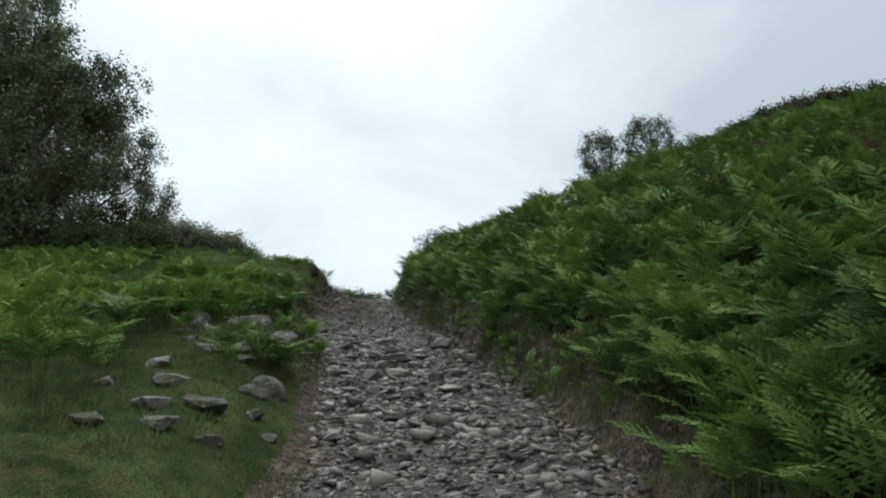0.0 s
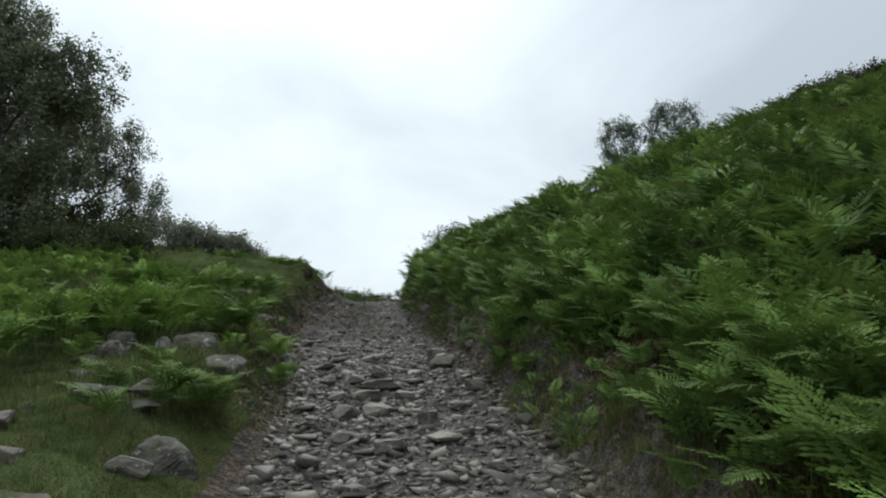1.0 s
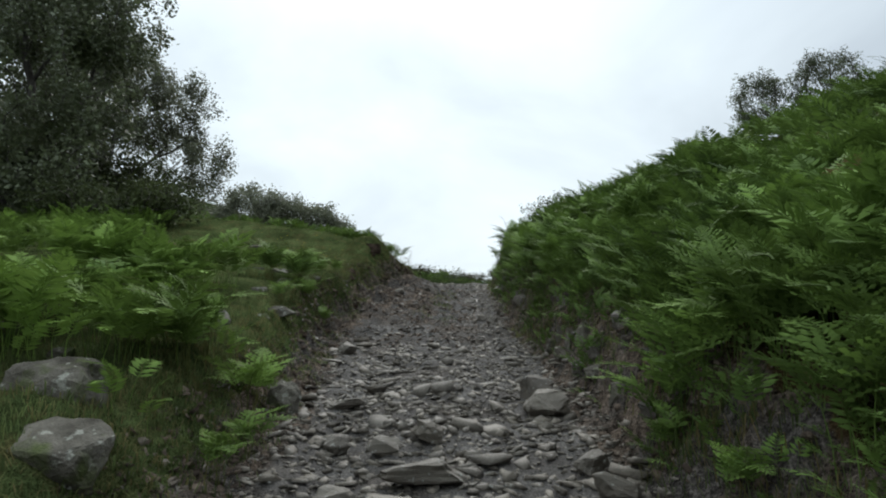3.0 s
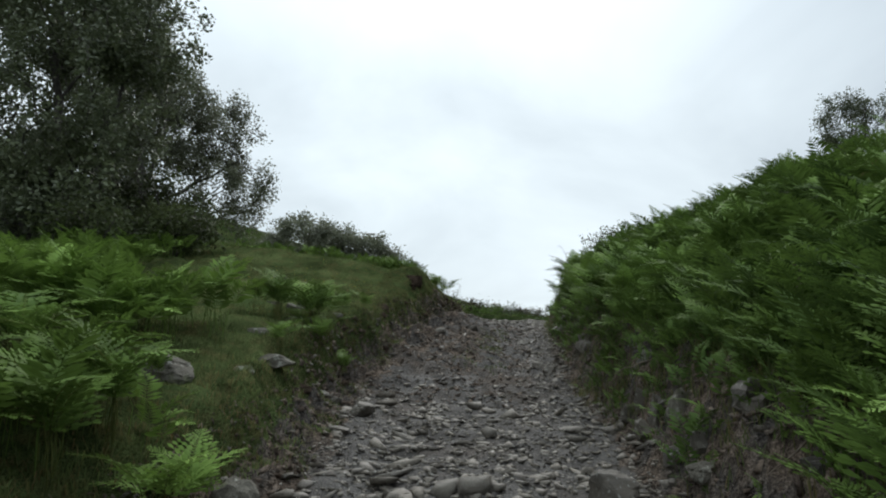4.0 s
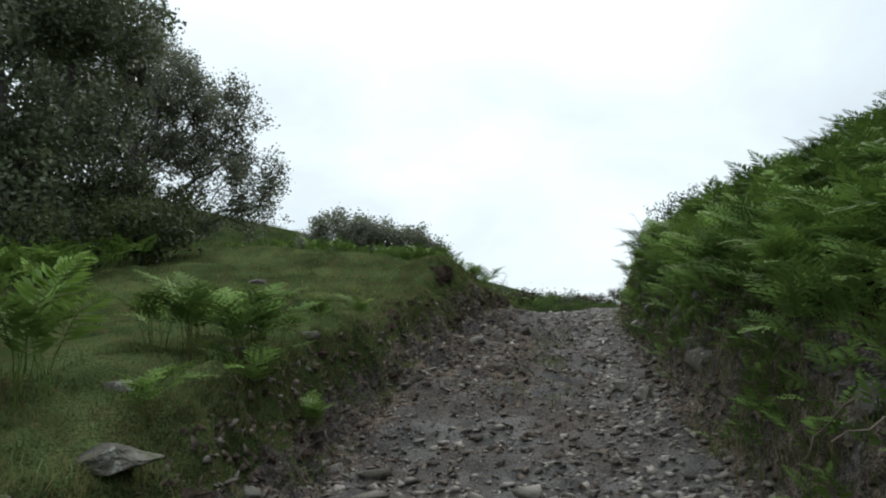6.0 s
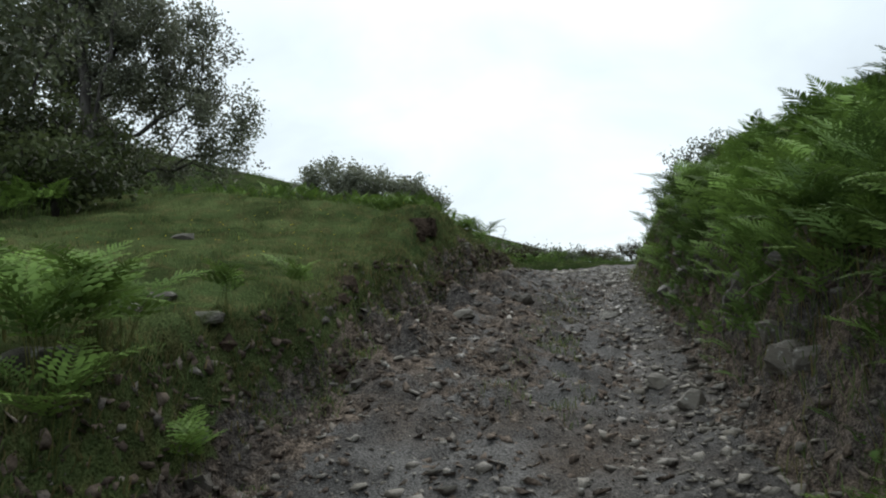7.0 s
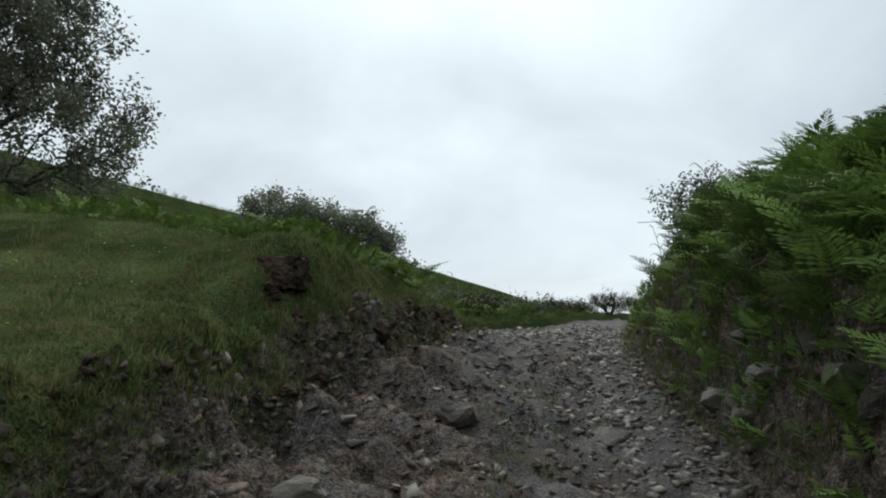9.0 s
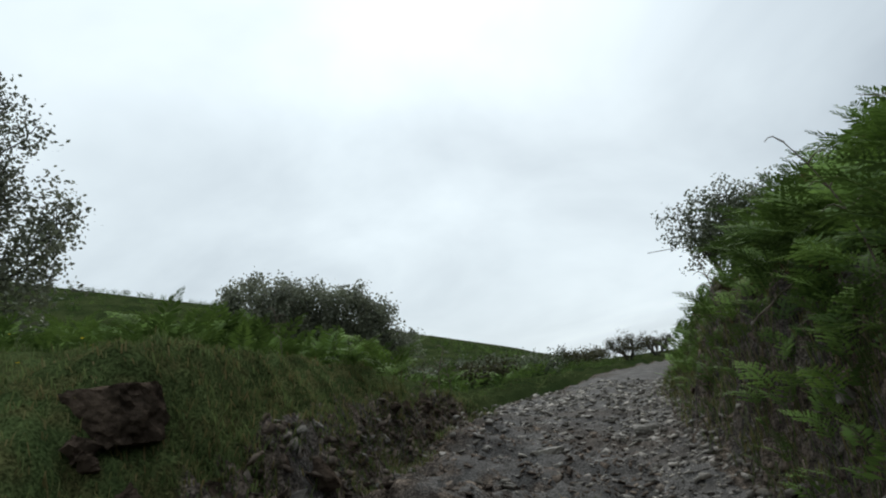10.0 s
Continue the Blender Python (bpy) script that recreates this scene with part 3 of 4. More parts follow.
# a lowered tint gives these fronds the shade of the bracken above them
bracken_field("bracken_foot", "low bracken fronds at the foot of the bank, tinted dark for shade", 330, FRONDS_SIDE,
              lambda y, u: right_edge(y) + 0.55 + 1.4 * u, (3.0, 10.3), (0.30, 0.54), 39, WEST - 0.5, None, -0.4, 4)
bracken_field("bracken_slope", "green bracken covering the hillside", 1020, FRONDS_MID,
              lambda y, u: right_edge(y) + 4.2 + 11.0 * u ** 1.2, (1.5, 42), (0.75, 1.2), 32, WEST - 0.5)
bracken_field("bracken_hilltop", "distant green bracken on the upper hillside", 1100, FRONDS_FAR,
              lambda y, u: right_edge(np.minimum(y, 40)) + 13 + 32 * u ** 1.3, (2, 75), (0.7, 1.1), 33, WEST - 0.5, off_knoll)

bracken_field("bracken_below", "green bracken lower down the hillside", 150, FRONDS_MID,
              lambda y, u: right_edge(y) + 0.7 + 9.0 * u, (-7.0, 2.2), (0.75, 1.15), 43, WEST - 0.5)


def left_patch(x, y):
    """Where bracken stands on the near left: behind the stony clearing and short of the grazed mound."""
    c = bumps(x, y, 2.2, 23)
    clearing = ((x > -3.9 - 0.25 * c) & (y < 9.6)) | (np.hypot((x + 2.7) / 0.85, (y - 9.55) / 0.8) < 1)
    mound = ((y > 13.2 + 0.5 * c) & (x > -6.4 - 0.35 * (y - 13))) | ((y > 12.1 + 0.3 * c) & (x > -3.8))
    return ~clearing & ~mound & (left_edge(y) - x > 0.62 + 0.25 * c)


bracken_field("bracken_patch", "patch of bright green bracken among the boulders", 1150, FRONDS_SIDE,
              lambda y, u: left_edge(y) - 0.5 - 8.5 * u ** 1.25, (3.0, 21.0), (0.45, 0.80), 34, -0.6, left_patch, 0.42)
bracken_field("bracken_hollow", "bracken in the hollow beyond the grassy mound", 330, FRONDS_MID,
              lambda y, u: left_edge(np.minimum(y, 34)) - 0.7 - 21 * u ** 1.1, (23.6, 35.0), (0.42, 0.75), 35, -0.6,
              lambda x, y: (y > 24.6 + 0.10 * (left_edge(y) - x)) | (x < -9.5 - 0.2 * (y - 20)))
bracken_field("bracken_rise", "low dull bracken on the rise beyond the hollow", 1000, FRONDS_FAR,
              lambda y, u: left_edge(np.minimum(y, 34)) - 1.0 - 22 * u ** 1.1, (34.0, 50.0), (0.35, 0.65), 44, -0.6, None, -0.1)
bracken_field("bracken_far_hill", "dark green bracken on the far hillside", 1000, FRONDS_FAR,
              lambda y, u: -3 - 80 * u, (44.0, 105.0), (0.8, 1.3), 36, -0.6, lambda x, y: x < -6.0 - 0.06 * y, -0.45)

bracken_field("bracken_crest", "low dull bracken along the track's verge at the crest", 240, FRONDS_FAR,
              lambda y, u: left_edge(y) - 0.6 - 3.2 * u, (26.0, 44.0), (0.2, 0.36), 40, -0.6, None, -0.2)


bracken_field("bracken_lip", "bright bracken growing behind the lip of the mound", 300, FRONDS_SIDE,
              lambda y, u: left_edge(y) - 0.75 - 6.0 * u, (22.7, 27.0), (0.28, 0.46), 41, -0.6,
              lambda x, y: (y > 22.7 + 0.12 * (left_edge(y) - x)) & (np.hypot(x + 4.37, y - 22.05) > 0.75), 0.1)


bracken_field("bracken_clump", "tall bright green clump of bracken on the turf", 38, FRONDS_SIDE,
              lambda y, u: -4.2 - 1.4 * u, (13.5, 14.9), (0.7, 1.0), 42, -0.6, None, 0.42)


STALK_VERTS, STALK_FACES = 5 * 3, 4 * 6


def fern_plant(seed, fronds, size):
    """A single bracken plant: each frond a part."""
    rng = random.Random(seed)
    root = new("fern")
    for k in range(fronds):
        v, f, tint = rng.choice(FRONDS_NEAR)
        w = v * size * rng.uniform(0.75, 1.1) @ rotation(k * 6.283 / fronds + rng.uniform(-0.5, 0.5), rng.uniform(-0.15, 0.15), rng.uniform(-0.1, 0.2)).T
        w = w + np.array([rng.uniform(-0.06, 0.06), rng.uniform(-0.06, 0.06), -0.03])
        blade = link("frond", mesh_from("frond", w[STALK_VERTS:], f[STALK_FACES:] - STALK_VERTS, BRACKEN,
                                        {"tint": np.clip(tint[STALK_VERTS:] * 0.8 + rng.uniform(-0.2, 0.25), 0, 1), "dry": np.zeros(len(v) - STALK_VERTS)}), root)
        link("stalk", mesh_from("stalk", w[:STALK_VERTS], f[:STALK_FACES], STALK, None, False), blade, "thin yellowish green stalk")
    return tagged(root, "young bright green bracken fern with arching fronds", "fern", "ferns along the track")


PLANTS = [fern_plant(60, 10, 0.78), fern_plant(61, 9, 0.64), fern_plant(62, 7, 0.48), fern_plant(63, 12, 0.85)]
SPOTS = [(-5, 14.7, 3), (-4.9, 14.4, 0), (-5.3, 14.9, 3), (-4.5, 13.5, 0), (-3.83, 16.6, 1), (-3.65, 16.9, 2), (-4.46, 16, 1), (-3.8, 16.2, 0),
         (-3.65, 16.05, 1), (-4.3, 17, 2), (-2.05, 8.3, 2), (-2.45, 8.4, 2), (-1.95, 10.5, 2), (-2.75, 11.7, 0), (-3.1, 11.5, 1), (-4, 11.5, 3), (-2, 8.7, 2),
         (-1.9, 8.4, 2), (-1.98, 11, 2), (-3.2, 5.4, 0), (-4.1, 18.6, 2), (-4.05, 17.7, 2), (-2.6, 11.2, 0), (-2.9, 11, 1), (-3.2, 12, 3), (-2.3, 11.6, 1),
         (-4.2, 12.4, 3), (-4.4, 11, 0), (-2.1, 7.9, 1), (-2.35, 7.4, 2), (-1.9, 8.1, 1), (-3.3, 8.6, 2), (-4.6, 12, 3), (-4.9, 12.8, 3), (-5.2, 13.6, 0),
         (-3.4, 6.8, 1), (-3.6, 7.6, 0), (-3, 5.9, 1), (-3.8, 9, 0), (-2.2, 7, 2), (-3.9, 8.2, 3), (-2.05, 7.7, 2), (-4.8, 25.2, 2), (-4.95, 25.8, 2),
         (-5.1, 26.3, 2), (-5.2, 27.2, 2), (-5.4, 24.2, 2), (-5.6, 23.7, 2), (-5.2, 23.2, 2), (0.95, 10.3, 2), (0.75, 11.1, 2), (0.3, 15.2, 2),
         (-0.05, 17.1, 1), (-0.25, 18, 2), (-0.45, 18.6, 0), (-0.6, 20.4, 1), (-0.8, 21, 2), (-1.1, 23.2, 1), (-1.35, 24.4, 2), (-1.7, 26, 1), (-3.55, 15, 2),
         (-3.2, 12.6, 2), (-2.35, 11.9, 2), (-3.9, 16.5, 1), (-4.2, 16.1, 0), (-4.45, 16.55, 1), (-4.55, 25.4, 1)]
for i, (x, y, k) in enumerate(SPOTS):
    m = pose(x, y, float(ground_at(x, y)), 0, 0, i * 77 % 360)
    if i < 4:
        ob = PLANTS[i]
        ob.matrix_basis = m
    else:
        ob = copy_thing(PLANTS[k], m)


def dead_stalk(x, y, height, seed):
    """A dry bracken stalk of last year with a few bare side ribs."""
    rng = random.Random(seed)
    root = tagged(new("dead_fern"), "dry brown bracken stalk with bare curled ribs", "fern", "dead ferns on the skyline")
    root.location = (x, y, float(ground_at(x, y)) - 0.02)
    lean = rng.uniform(-0.3, 0.3)
    line = [(lean * height * t * t, 0.1 * height * t * t, height * t) for t in np.linspace(0, 1, 7)]
    v, f = tube(line, np.linspace(0.007, 0.003, 7), 5)
    link("stalk", mesh_from("stalk", v, f, ROOT, None, False), root)
    for k in range(6):
        p, side = line[3 + k // 2 + (k == 5)], (-1 if k % 2 else 1)
        n = rng.uniform(0.10, 0.20) * (1 - 0.1 * k)
        rib = [(p[0] + side * n * t, p[1] + rng.uniform(-0.01, 0.01), p[2] + 0.5 * n * math.sin(t * 2.6)) for t in np.linspace(0, 1, 5)]
        v, f = tube(rib, np.linspace(0.005, 0.002, 5), 4)
        link("rib", mesh_from("rib", v, f, ROOT, None, False), root)
    return root


for i, (x, y, h) in enumerate(((-4.45, 25.6, 0.45), (-4.62, 26.4, 0.4), (-4.75, 27.3, 0.5), (-5.0, 28.6, 0.5), (-5.3, 24.9, 0.5), (-1.7, 26.4, 0.8), (-1.2, 23.6, 0.9), (0.9, 13.2, 0.7))):
    dead_stalk(x, y, h, 610 + i)

# ---- grass ----
def blades(name, label, x, y, height, width, seed, dry_share=0.0, clump=0.05, fall=0.5):
    """Many grass blades, each a bent tapering strip."""
    r = np.random.RandomState(seed)
    n = len(x)
    x, y = x + r.normal(0, clump, n), y + r.normal(0, clump, n)
    z = ground_at(x, y) - 0.01
    a, h = r.uniform(0, 6.283, n), height * r.uniform(0.5, 1.3, n)
    lean, w = h * r.uniform(0.1, 1.0, n) * fall, width * r.uniform(0.6, 1.4, n)
    dx, dy = np.cos(a), np.sin(a)
    base = np.stack([x, y, z], -1)
    side = np.stack([-dy * w, dx * w, np.zeros(n)], -1)
    mid = base + np.stack([dx * lean * 0.35, dy * lean * 0.35, h * 0.6], -1)
    tip = base + np.stack([dx * lean, dy * lean, h * (1 - 0.25 * fall)], -1)
    v = np.stack([base - side, base + side, mid - side * 0.7, mid + side * 0.7, tip], 1).reshape(-1, 3)
    k = np.arange(n)[:, None] * 5
    f = np.concatenate([k + np.array([[0, 1, 3]]), k + np.array([[0, 3, 2]]), k + np.array([[2, 3, 4]])])
    tint = np.repeat(np.clip(r.normal(0.45, 0.25, n), 0, 1), 5)
    dry = np.repeat((r.random_sample(n) < dry_share) * r.uniform(0.6, 1.0, n), 5)
    return tagged(link(name, mesh_from(name, v, f, GRASS, {"tint": tint, "dry": dry})), label, "grass", kind="stuff")


gr = np.random.RandomState(51)
# short grazed turf on the mound, in tufts
n = 8600
ty = gr.uniform(3, 36, n)
tx = left_edge(ty) - knots(ty, 4, 0.05, 9, 0.12, 12, 0.36, 18, 0.34, 20, 0.36, 21.2, 0.3, 23, 0.2, 30, 0.3) - 8.0 * gr.random_sample(n) ** 1.35
thick = bumps(tx, ty, 1.2, 62) + 0.8 * bumps(tx, ty, 0.5, 63) > -0.1
tx, ty, n = tx[thick], ty[thick], int(thick.sum())
rep = gr.randint(10, 22, n)
blades("turf_grass", "short grazed green grass on the mound", np.repeat(tx, rep), np.repeat(ty, rep),
       0.036 + 0.045 * np.repeat(gr.random_sample(n) ** 2, rep), 0.0045, 52, 0.10, 0.06, 0.9)
# longer grass round the stones of the clearing
n = 240
ty = gr.uniform(4.5, 11.5, n)
tx = -1.9 - 2.1 * gr.random_sample(n)
rep = gr.randint(18, 34, n)
blades("clearing_grass", "longer green grass growing round the stones", np.repeat(tx, rep), np.repeat(ty, rep), 0.12, 0.0042, 58, 0.12, 0.09, 1.0)
# darker rushy tufts here and there
n = 620
ty = gr.uniform(5, 26, n)
tx = left_edge(ty) - 0.9 - 6.5 * gr.random_sample(n)
rep = gr.randint(14, 30, n)
blades("rush_grass", "darker coarse grass tufts in the turf", np.repeat(tx, rep), np.repeat(ty, rep), 0.085, 0.004, 56, 0.12, 0.07, 0.9)
# long straw and green tussocks along the lip of the left bank
n = 1000
ty = gr.uniform(8, 29, n)
tx = left_edge(ty) - knots(ty, 8, 0.6, 12, 0.66, 18, 0.58, 20, 0.54, 21.2, 0.32, 23, 0.2, 26, 0.2) + gr.normal(0, 0.12, n)
rep = gr.randint(14, 26, n)
blades("bank_grass", "straw and green tussocks hanging over the earth bank", np.repeat(tx, rep), np.repeat(ty, rep), 0.095, 0.0035, 53, 0.45, 0.05, 1.6)
# slipped sods and tufts part way down the earth face
n = 900
ty = gr.uniform(9, 28, n)
tx = left_edge(ty) - knots(ty, 8, 0.5, 12, 0.6, 26, 0.45) * gr.uniform(0.15, 1.0, n)
sod = bumps(tx, ty, 0.9, 61) > 0.0
rep = gr.randint(16, 30, sod.sum())
blades("slipped_turf", "tufts of grass slipped down the earth bank", np.repeat(tx[sod], rep), np.repeat(ty[sod], rep), 0.07, 0.004, 57, 0.2, 0.06, 1.5)
# straw-coloured grass on the broken slope below the block of peat
n = 520
ty = gr.uniform(19.5, 25.5, n)
tx = left_edge(ty) - gr.uniform(0.15, 1.15, n)
rep = gr.randint(12, 24, n)
blades("straw_grass", "thin straw-coloured grass on the broken slope", np.repeat(tx, rep), np.repeat(ty, rep), 0.06, 0.0035, 59, 0.6, 0.07, 1.5)
# rank grass at the foot of the bracken on the right bank
n = 1500
ty = gr.uniform(4, 31, n)
tx = right_edge(ty) + face(ty) * gr.uniform(0.5, 1.25, n) + gr.normal(0, 0.08, n)
rep = gr.randint(8, 16, n)
blades("verge_grass", "rank grass and dead stalks at the foot of the bracken", np.repeat(tx, rep), np.repeat(ty, rep), 0.17, 0.0035, 54, 0.45, 0.06, 1.4)
# buttercups on the mound
n = 70
fy = gr.uniform(18.5, 23, n)
fx = left_edge(fy) - 0.8 - 2.6 * gr.random_sample(n)
fz = ground_at(fx, fy) + gr.uniform(0.06, 0.13, n)
ring = np.array([[math.cos(k * 1.2566) * 0.010, math.sin(k * 1.2566) * 0.010, 0.004] for k in range(5)] + [[0, 0, 0]])
fv = (np.stack([fx, fy, fz], -1)[:, None] + ring).reshape(-1, 3)
ff = (np.arange(n)[:, None, None] * 6 + np.array([[k, (k + 1) % 5, 5] for k in range(5)])).reshape(-1, 3)
tagged(link("buttercups", mesh_from("buttercups", fv, ff, FLOWER, {"tint": np.full(len(fv), 0.5)})), "tiny yellow buttercups dotted in the turf", "flower", kind="stuff")
# a few tufts on the hump between the ruts
n = 60
ty = gr.uniform(18.5, 25, n)
tx = left_edge(ty) + (right_edge(ty) - left_edge(ty)) * gr.uniform(0.35, 0.62, n)
rep = gr.randint(10, 20, n)
blades("hump_grass", "thin straw grass tufts on the track's hump", np.repeat(tx, rep), np.repeat(ty, rep), 0.10, 0.003, 55, 0.35, 0.05, 1.3)

# ---- trees and shrubs ----
def grow(name, label, base, lobes, twigs, leaves, leaf, mat, seed, stem, droop=0.5, bark=BARK, category="tree", spread_out=0.34, group=""):
    """A tree: stems from base through the points of stem, boughs to twigs that fill the lobes (x, y, z, rx, ry, rz), and leaves."""
    r = np.random.RandomState(seed)
    root = tagged(new(name), label, category, group)
    root.location = base
    base = np.array(base, float)
    nodes, parent, reach = [base], [-1], [0.0]
    for line in stem:
        prev = 0
        pts = [base] + [np.array(p, float) for p in line]
        for a, b in zip(pts[:-1], pts[1:]):
            for k in range(1, 5):
                nodes.append(a + (b - a) * k / 4 + r.normal(0, 0.05, 3))
                parent.append(prev)
                reach.append(reach[prev] + np.linalg.norm(nodes[-1] - nodes[prev]))
                prev = len(nodes) - 1
    vol = np.array([l[3] * l[4] * l[5] for l in lobes]) ** 0.75
    pick = r.choice(len(lobes), twigs, p=vol / vol.sum())
    targets = []
    for i in pick:
        d = r.normal(size=3)
        d /= np.linalg.norm(d)
        targets.append(np.array(lobes[i][:3]) + d * np.array(lobes[i][3:]) * r.uniform(0.45, 1.0) ** 0.6)
    targets = sorted(targets, key=lambda p: np.linalg.norm(p - base))
    ends = []
    store, filled = np.zeros((40000, 3)), 0
    for p in targets:
        store[filled:len(nodes)] = nodes[filled:]
        filled = len(nodes)
        arr = store[:filled]
        dist = np.linalg.norm(arr - p, axis=1) + 0.8 * np.maximum(arr[:, 2] - p[2], 0) + 0.45 * np.array(reach)
        j = int(np.argmin(dist))
        a, length = nodes[j], np.linalg.norm(p - nodes[j])
        steps, prev = max(2, int(length / 0.45)), j
        for k in range(1, steps + 1):
            t = k / steps
            q = a + (p - a) * t + np.array([0, 0, 0.18 * length * math.sin(t * 3.14)]) + r.normal(0, 0.04 * length ** 0.5, 3) * (t < 1)
            nodes.append(q)
            parent.append(prev)
            reach.append(reach[prev] + np.linalg.norm(q - nodes[prev]))
            prev = len(nodes) - 1
        ends.append(prev)
    weight = np.zeros(len(nodes))
    for e in ends:
        while e >= 0:
            weight[e] += 1
            e = parent[e]
    radius = 0.008 * np.maximum(weight, 1) ** 0.46
    kids = [[] for _ in nodes]
    for i, p in enumerate(parent):
        if p >= 0:
            kids[p].append(i)
    thick, thin = Heap(), Heap()
    seen = set()
    order = [(-1, 0)]
    while order:
        prev, i = order.pop()
        line, rad = ([nodes[prev]] if prev >= 0 else []) + [nodes[i]], ([min(radius[prev], radius[i] * 1.15)] if prev >= 0 else []) + [radius[i]]
        while kids[i]:
            nxt = max(kids[i], key=lambda k: weight[k])
            order += [(i, k) for k in kids[i] if k != nxt]
            i = nxt
            line.append(nodes[i])
            rad.append(radius[i])
        if len(line) > 1:
            heavy = max(rad) > 0.05
            v, f = tube(line, rad, 7 if heavy else 4)
            (thick if heavy else thin).add(v - base, f)
    if thick.v:
        link("trunk", thick.mesh("trunk", bark, False), root)
    if thin.v:
        tagged(link("branchwork", thin.mesh("branchwork", bark, False), root), kind="stuff")
    # leaves hang round the outer twigs
    centres = np.array([nodes[e] for e in ends])
    mids = np.array([nodes[max(parent[parent[e]], 0)] for e in ends])
    sprays = leaves // 26
    which = r.randint(0, len(ends), sprays)
    t = r.uniform(0, 1.1, sprays)[:, None]
    heart = mids[which] * (1 - t) + centres[which] * t + r.normal(0, spread_out, (sprays, 3)) * [1, 1, 0.75]
    heart[:, 2] -= droop * np.abs(r.normal(0, 0.2, sprays))
    spray = r.randint(0, sprays, leaves)
    pick = which[spray]
    c = heart[spray] + r.normal(0, 1.25 * leaf, (leaves, 3)) * [1, 1, 1 + droop]
    a = r.normal(size=(leaves, 3)) * [1, 1, 0.8]
    a[:, 2] -= 0.5 * droop
    a /= np.linalg.norm(a, axis=1)[:, None]
    b = np.cross(a, r.normal(size=(leaves, 3)))
    b /= np.linalg.norm(b, axis=1)[:, None]
    size = leaf * r.uniform(0.6, 1.25, (leaves, 1))
    quad = np.stack([c - a * size * 0.6, c + b * size * 0.34, c + a * size * 0.6, c - b * size * 0.34], 1).reshape(-1, 3) - base
    faces = np.arange(leaves * 4).reshape(-1, 4)
    tint = np.repeat(np.clip(r.uniform(0, 1, leaves) * 0.7 + 0.3 * r.uniform(0, 1, len(ends))[pick], 0, 1), 4)
    tagged(link("crown", mesh_from("crown", quad, faces, mat, {"tint": tint}), root), kind="stuff")
    return root


def on_land(x, y, dz=0.0):
    return (x, y, float(ground_at(x, y)) + dz)


grow("oak_tree", "large dark-leaved tree with low spreading limbs behind bracken", on_land(-12.8, 21.0, -0.2),
     [(-12.9, 21.2, 8.0, 2.3, 2.3, 2.2), (-11.7, 22.0, 10.1, 1.7, 1.6, 1.15), (-14.6, 21.8, 12.3, 1.6, 1.9, 2.1), (-13.4, 21.6, 10.4, 1.9, 2.0, 1.5), (-16.5, 22, 8.5, 3.3, 3, 3.3),
      (-12.2, 20.6, 5.9, 1.8, 1.8, 1.1), (-15, 21, 5.6, 3.3, 2.2, 1.2)], 820, 74000, 0.105, OAK_LEAF, 41,
     [[(-13.0, 21.1, 6.0), (-13.6, 21.3, 9.0), (-14, 21.5, 12.5)], [(-14.2, 21.0, 5.8), (-16.5, 21.6, 8.0)], [(-12.4, 20.8, 6.2), (-11.8, 21.2, 7.6), (-11.6, 21.8, 9.6)]], 0.3,
     spread_out=0.2)
grow("birch_tree", "tall birch with drooping twigs and open crown", on_land(-15.2, 26.8, -0.2),
     [(-13.2, 28.6, 10.1, 0.8, 1.0, 0.7), (-12.7, 28.6, 7.9, 0.8, 1.1, 1.05), (-12.7, 28.7, 6.9, 0.75, 0.9, 0.6), (-13.6, 28.5, 8.9, 0.65, 0.9, 0.55), (-15.0, 28.3, 10.9, 1.1, 1.4, 0.9),
      (-16.3, 28.4, 12.0, 1.2, 1.4, 1.0), (-18.5, 28.0, 15.4, 1.6, 1.8, 2.0), (-16.8, 28.2, 10.0, 1.7, 1.6, 1.4), (-14.3, 28.4, 7.0, 1.3, 1.2, 0.8), (-14.4, 28.4, 10.2, 0.9, 1.0, 0.8),
      (-14.7, 28.4, 8.9, 1.1, 1.2, 0.7), (-18.8, 28.2, 8.8, 2.4, 2.2, 2.3), (-18.2, 28.0, 12.5, 2.1, 2.1, 1.9), (-17.4, 28.2, 13.6, 1.2, 1.5, 1.3)], 1000, 116000, 0.085, BIRCH_LEAF, 42,
     [[(-15.2, 26.8, 7.0), (-15.0, 27.2, 9.5), (-15.4, 27.6, 11.2), (-16.2, 27.9, 12.6)], [(-14.8, 27.4, 7.2), (-13.4, 28.4, 8.4), (-13.0, 28.5, 10.0)],
      [(-15.6, 27.0, 8.0), (-16.6, 27.6, 11.5), (-17.8, 28, 14.5)]], 0.5, spread_out=0.19)
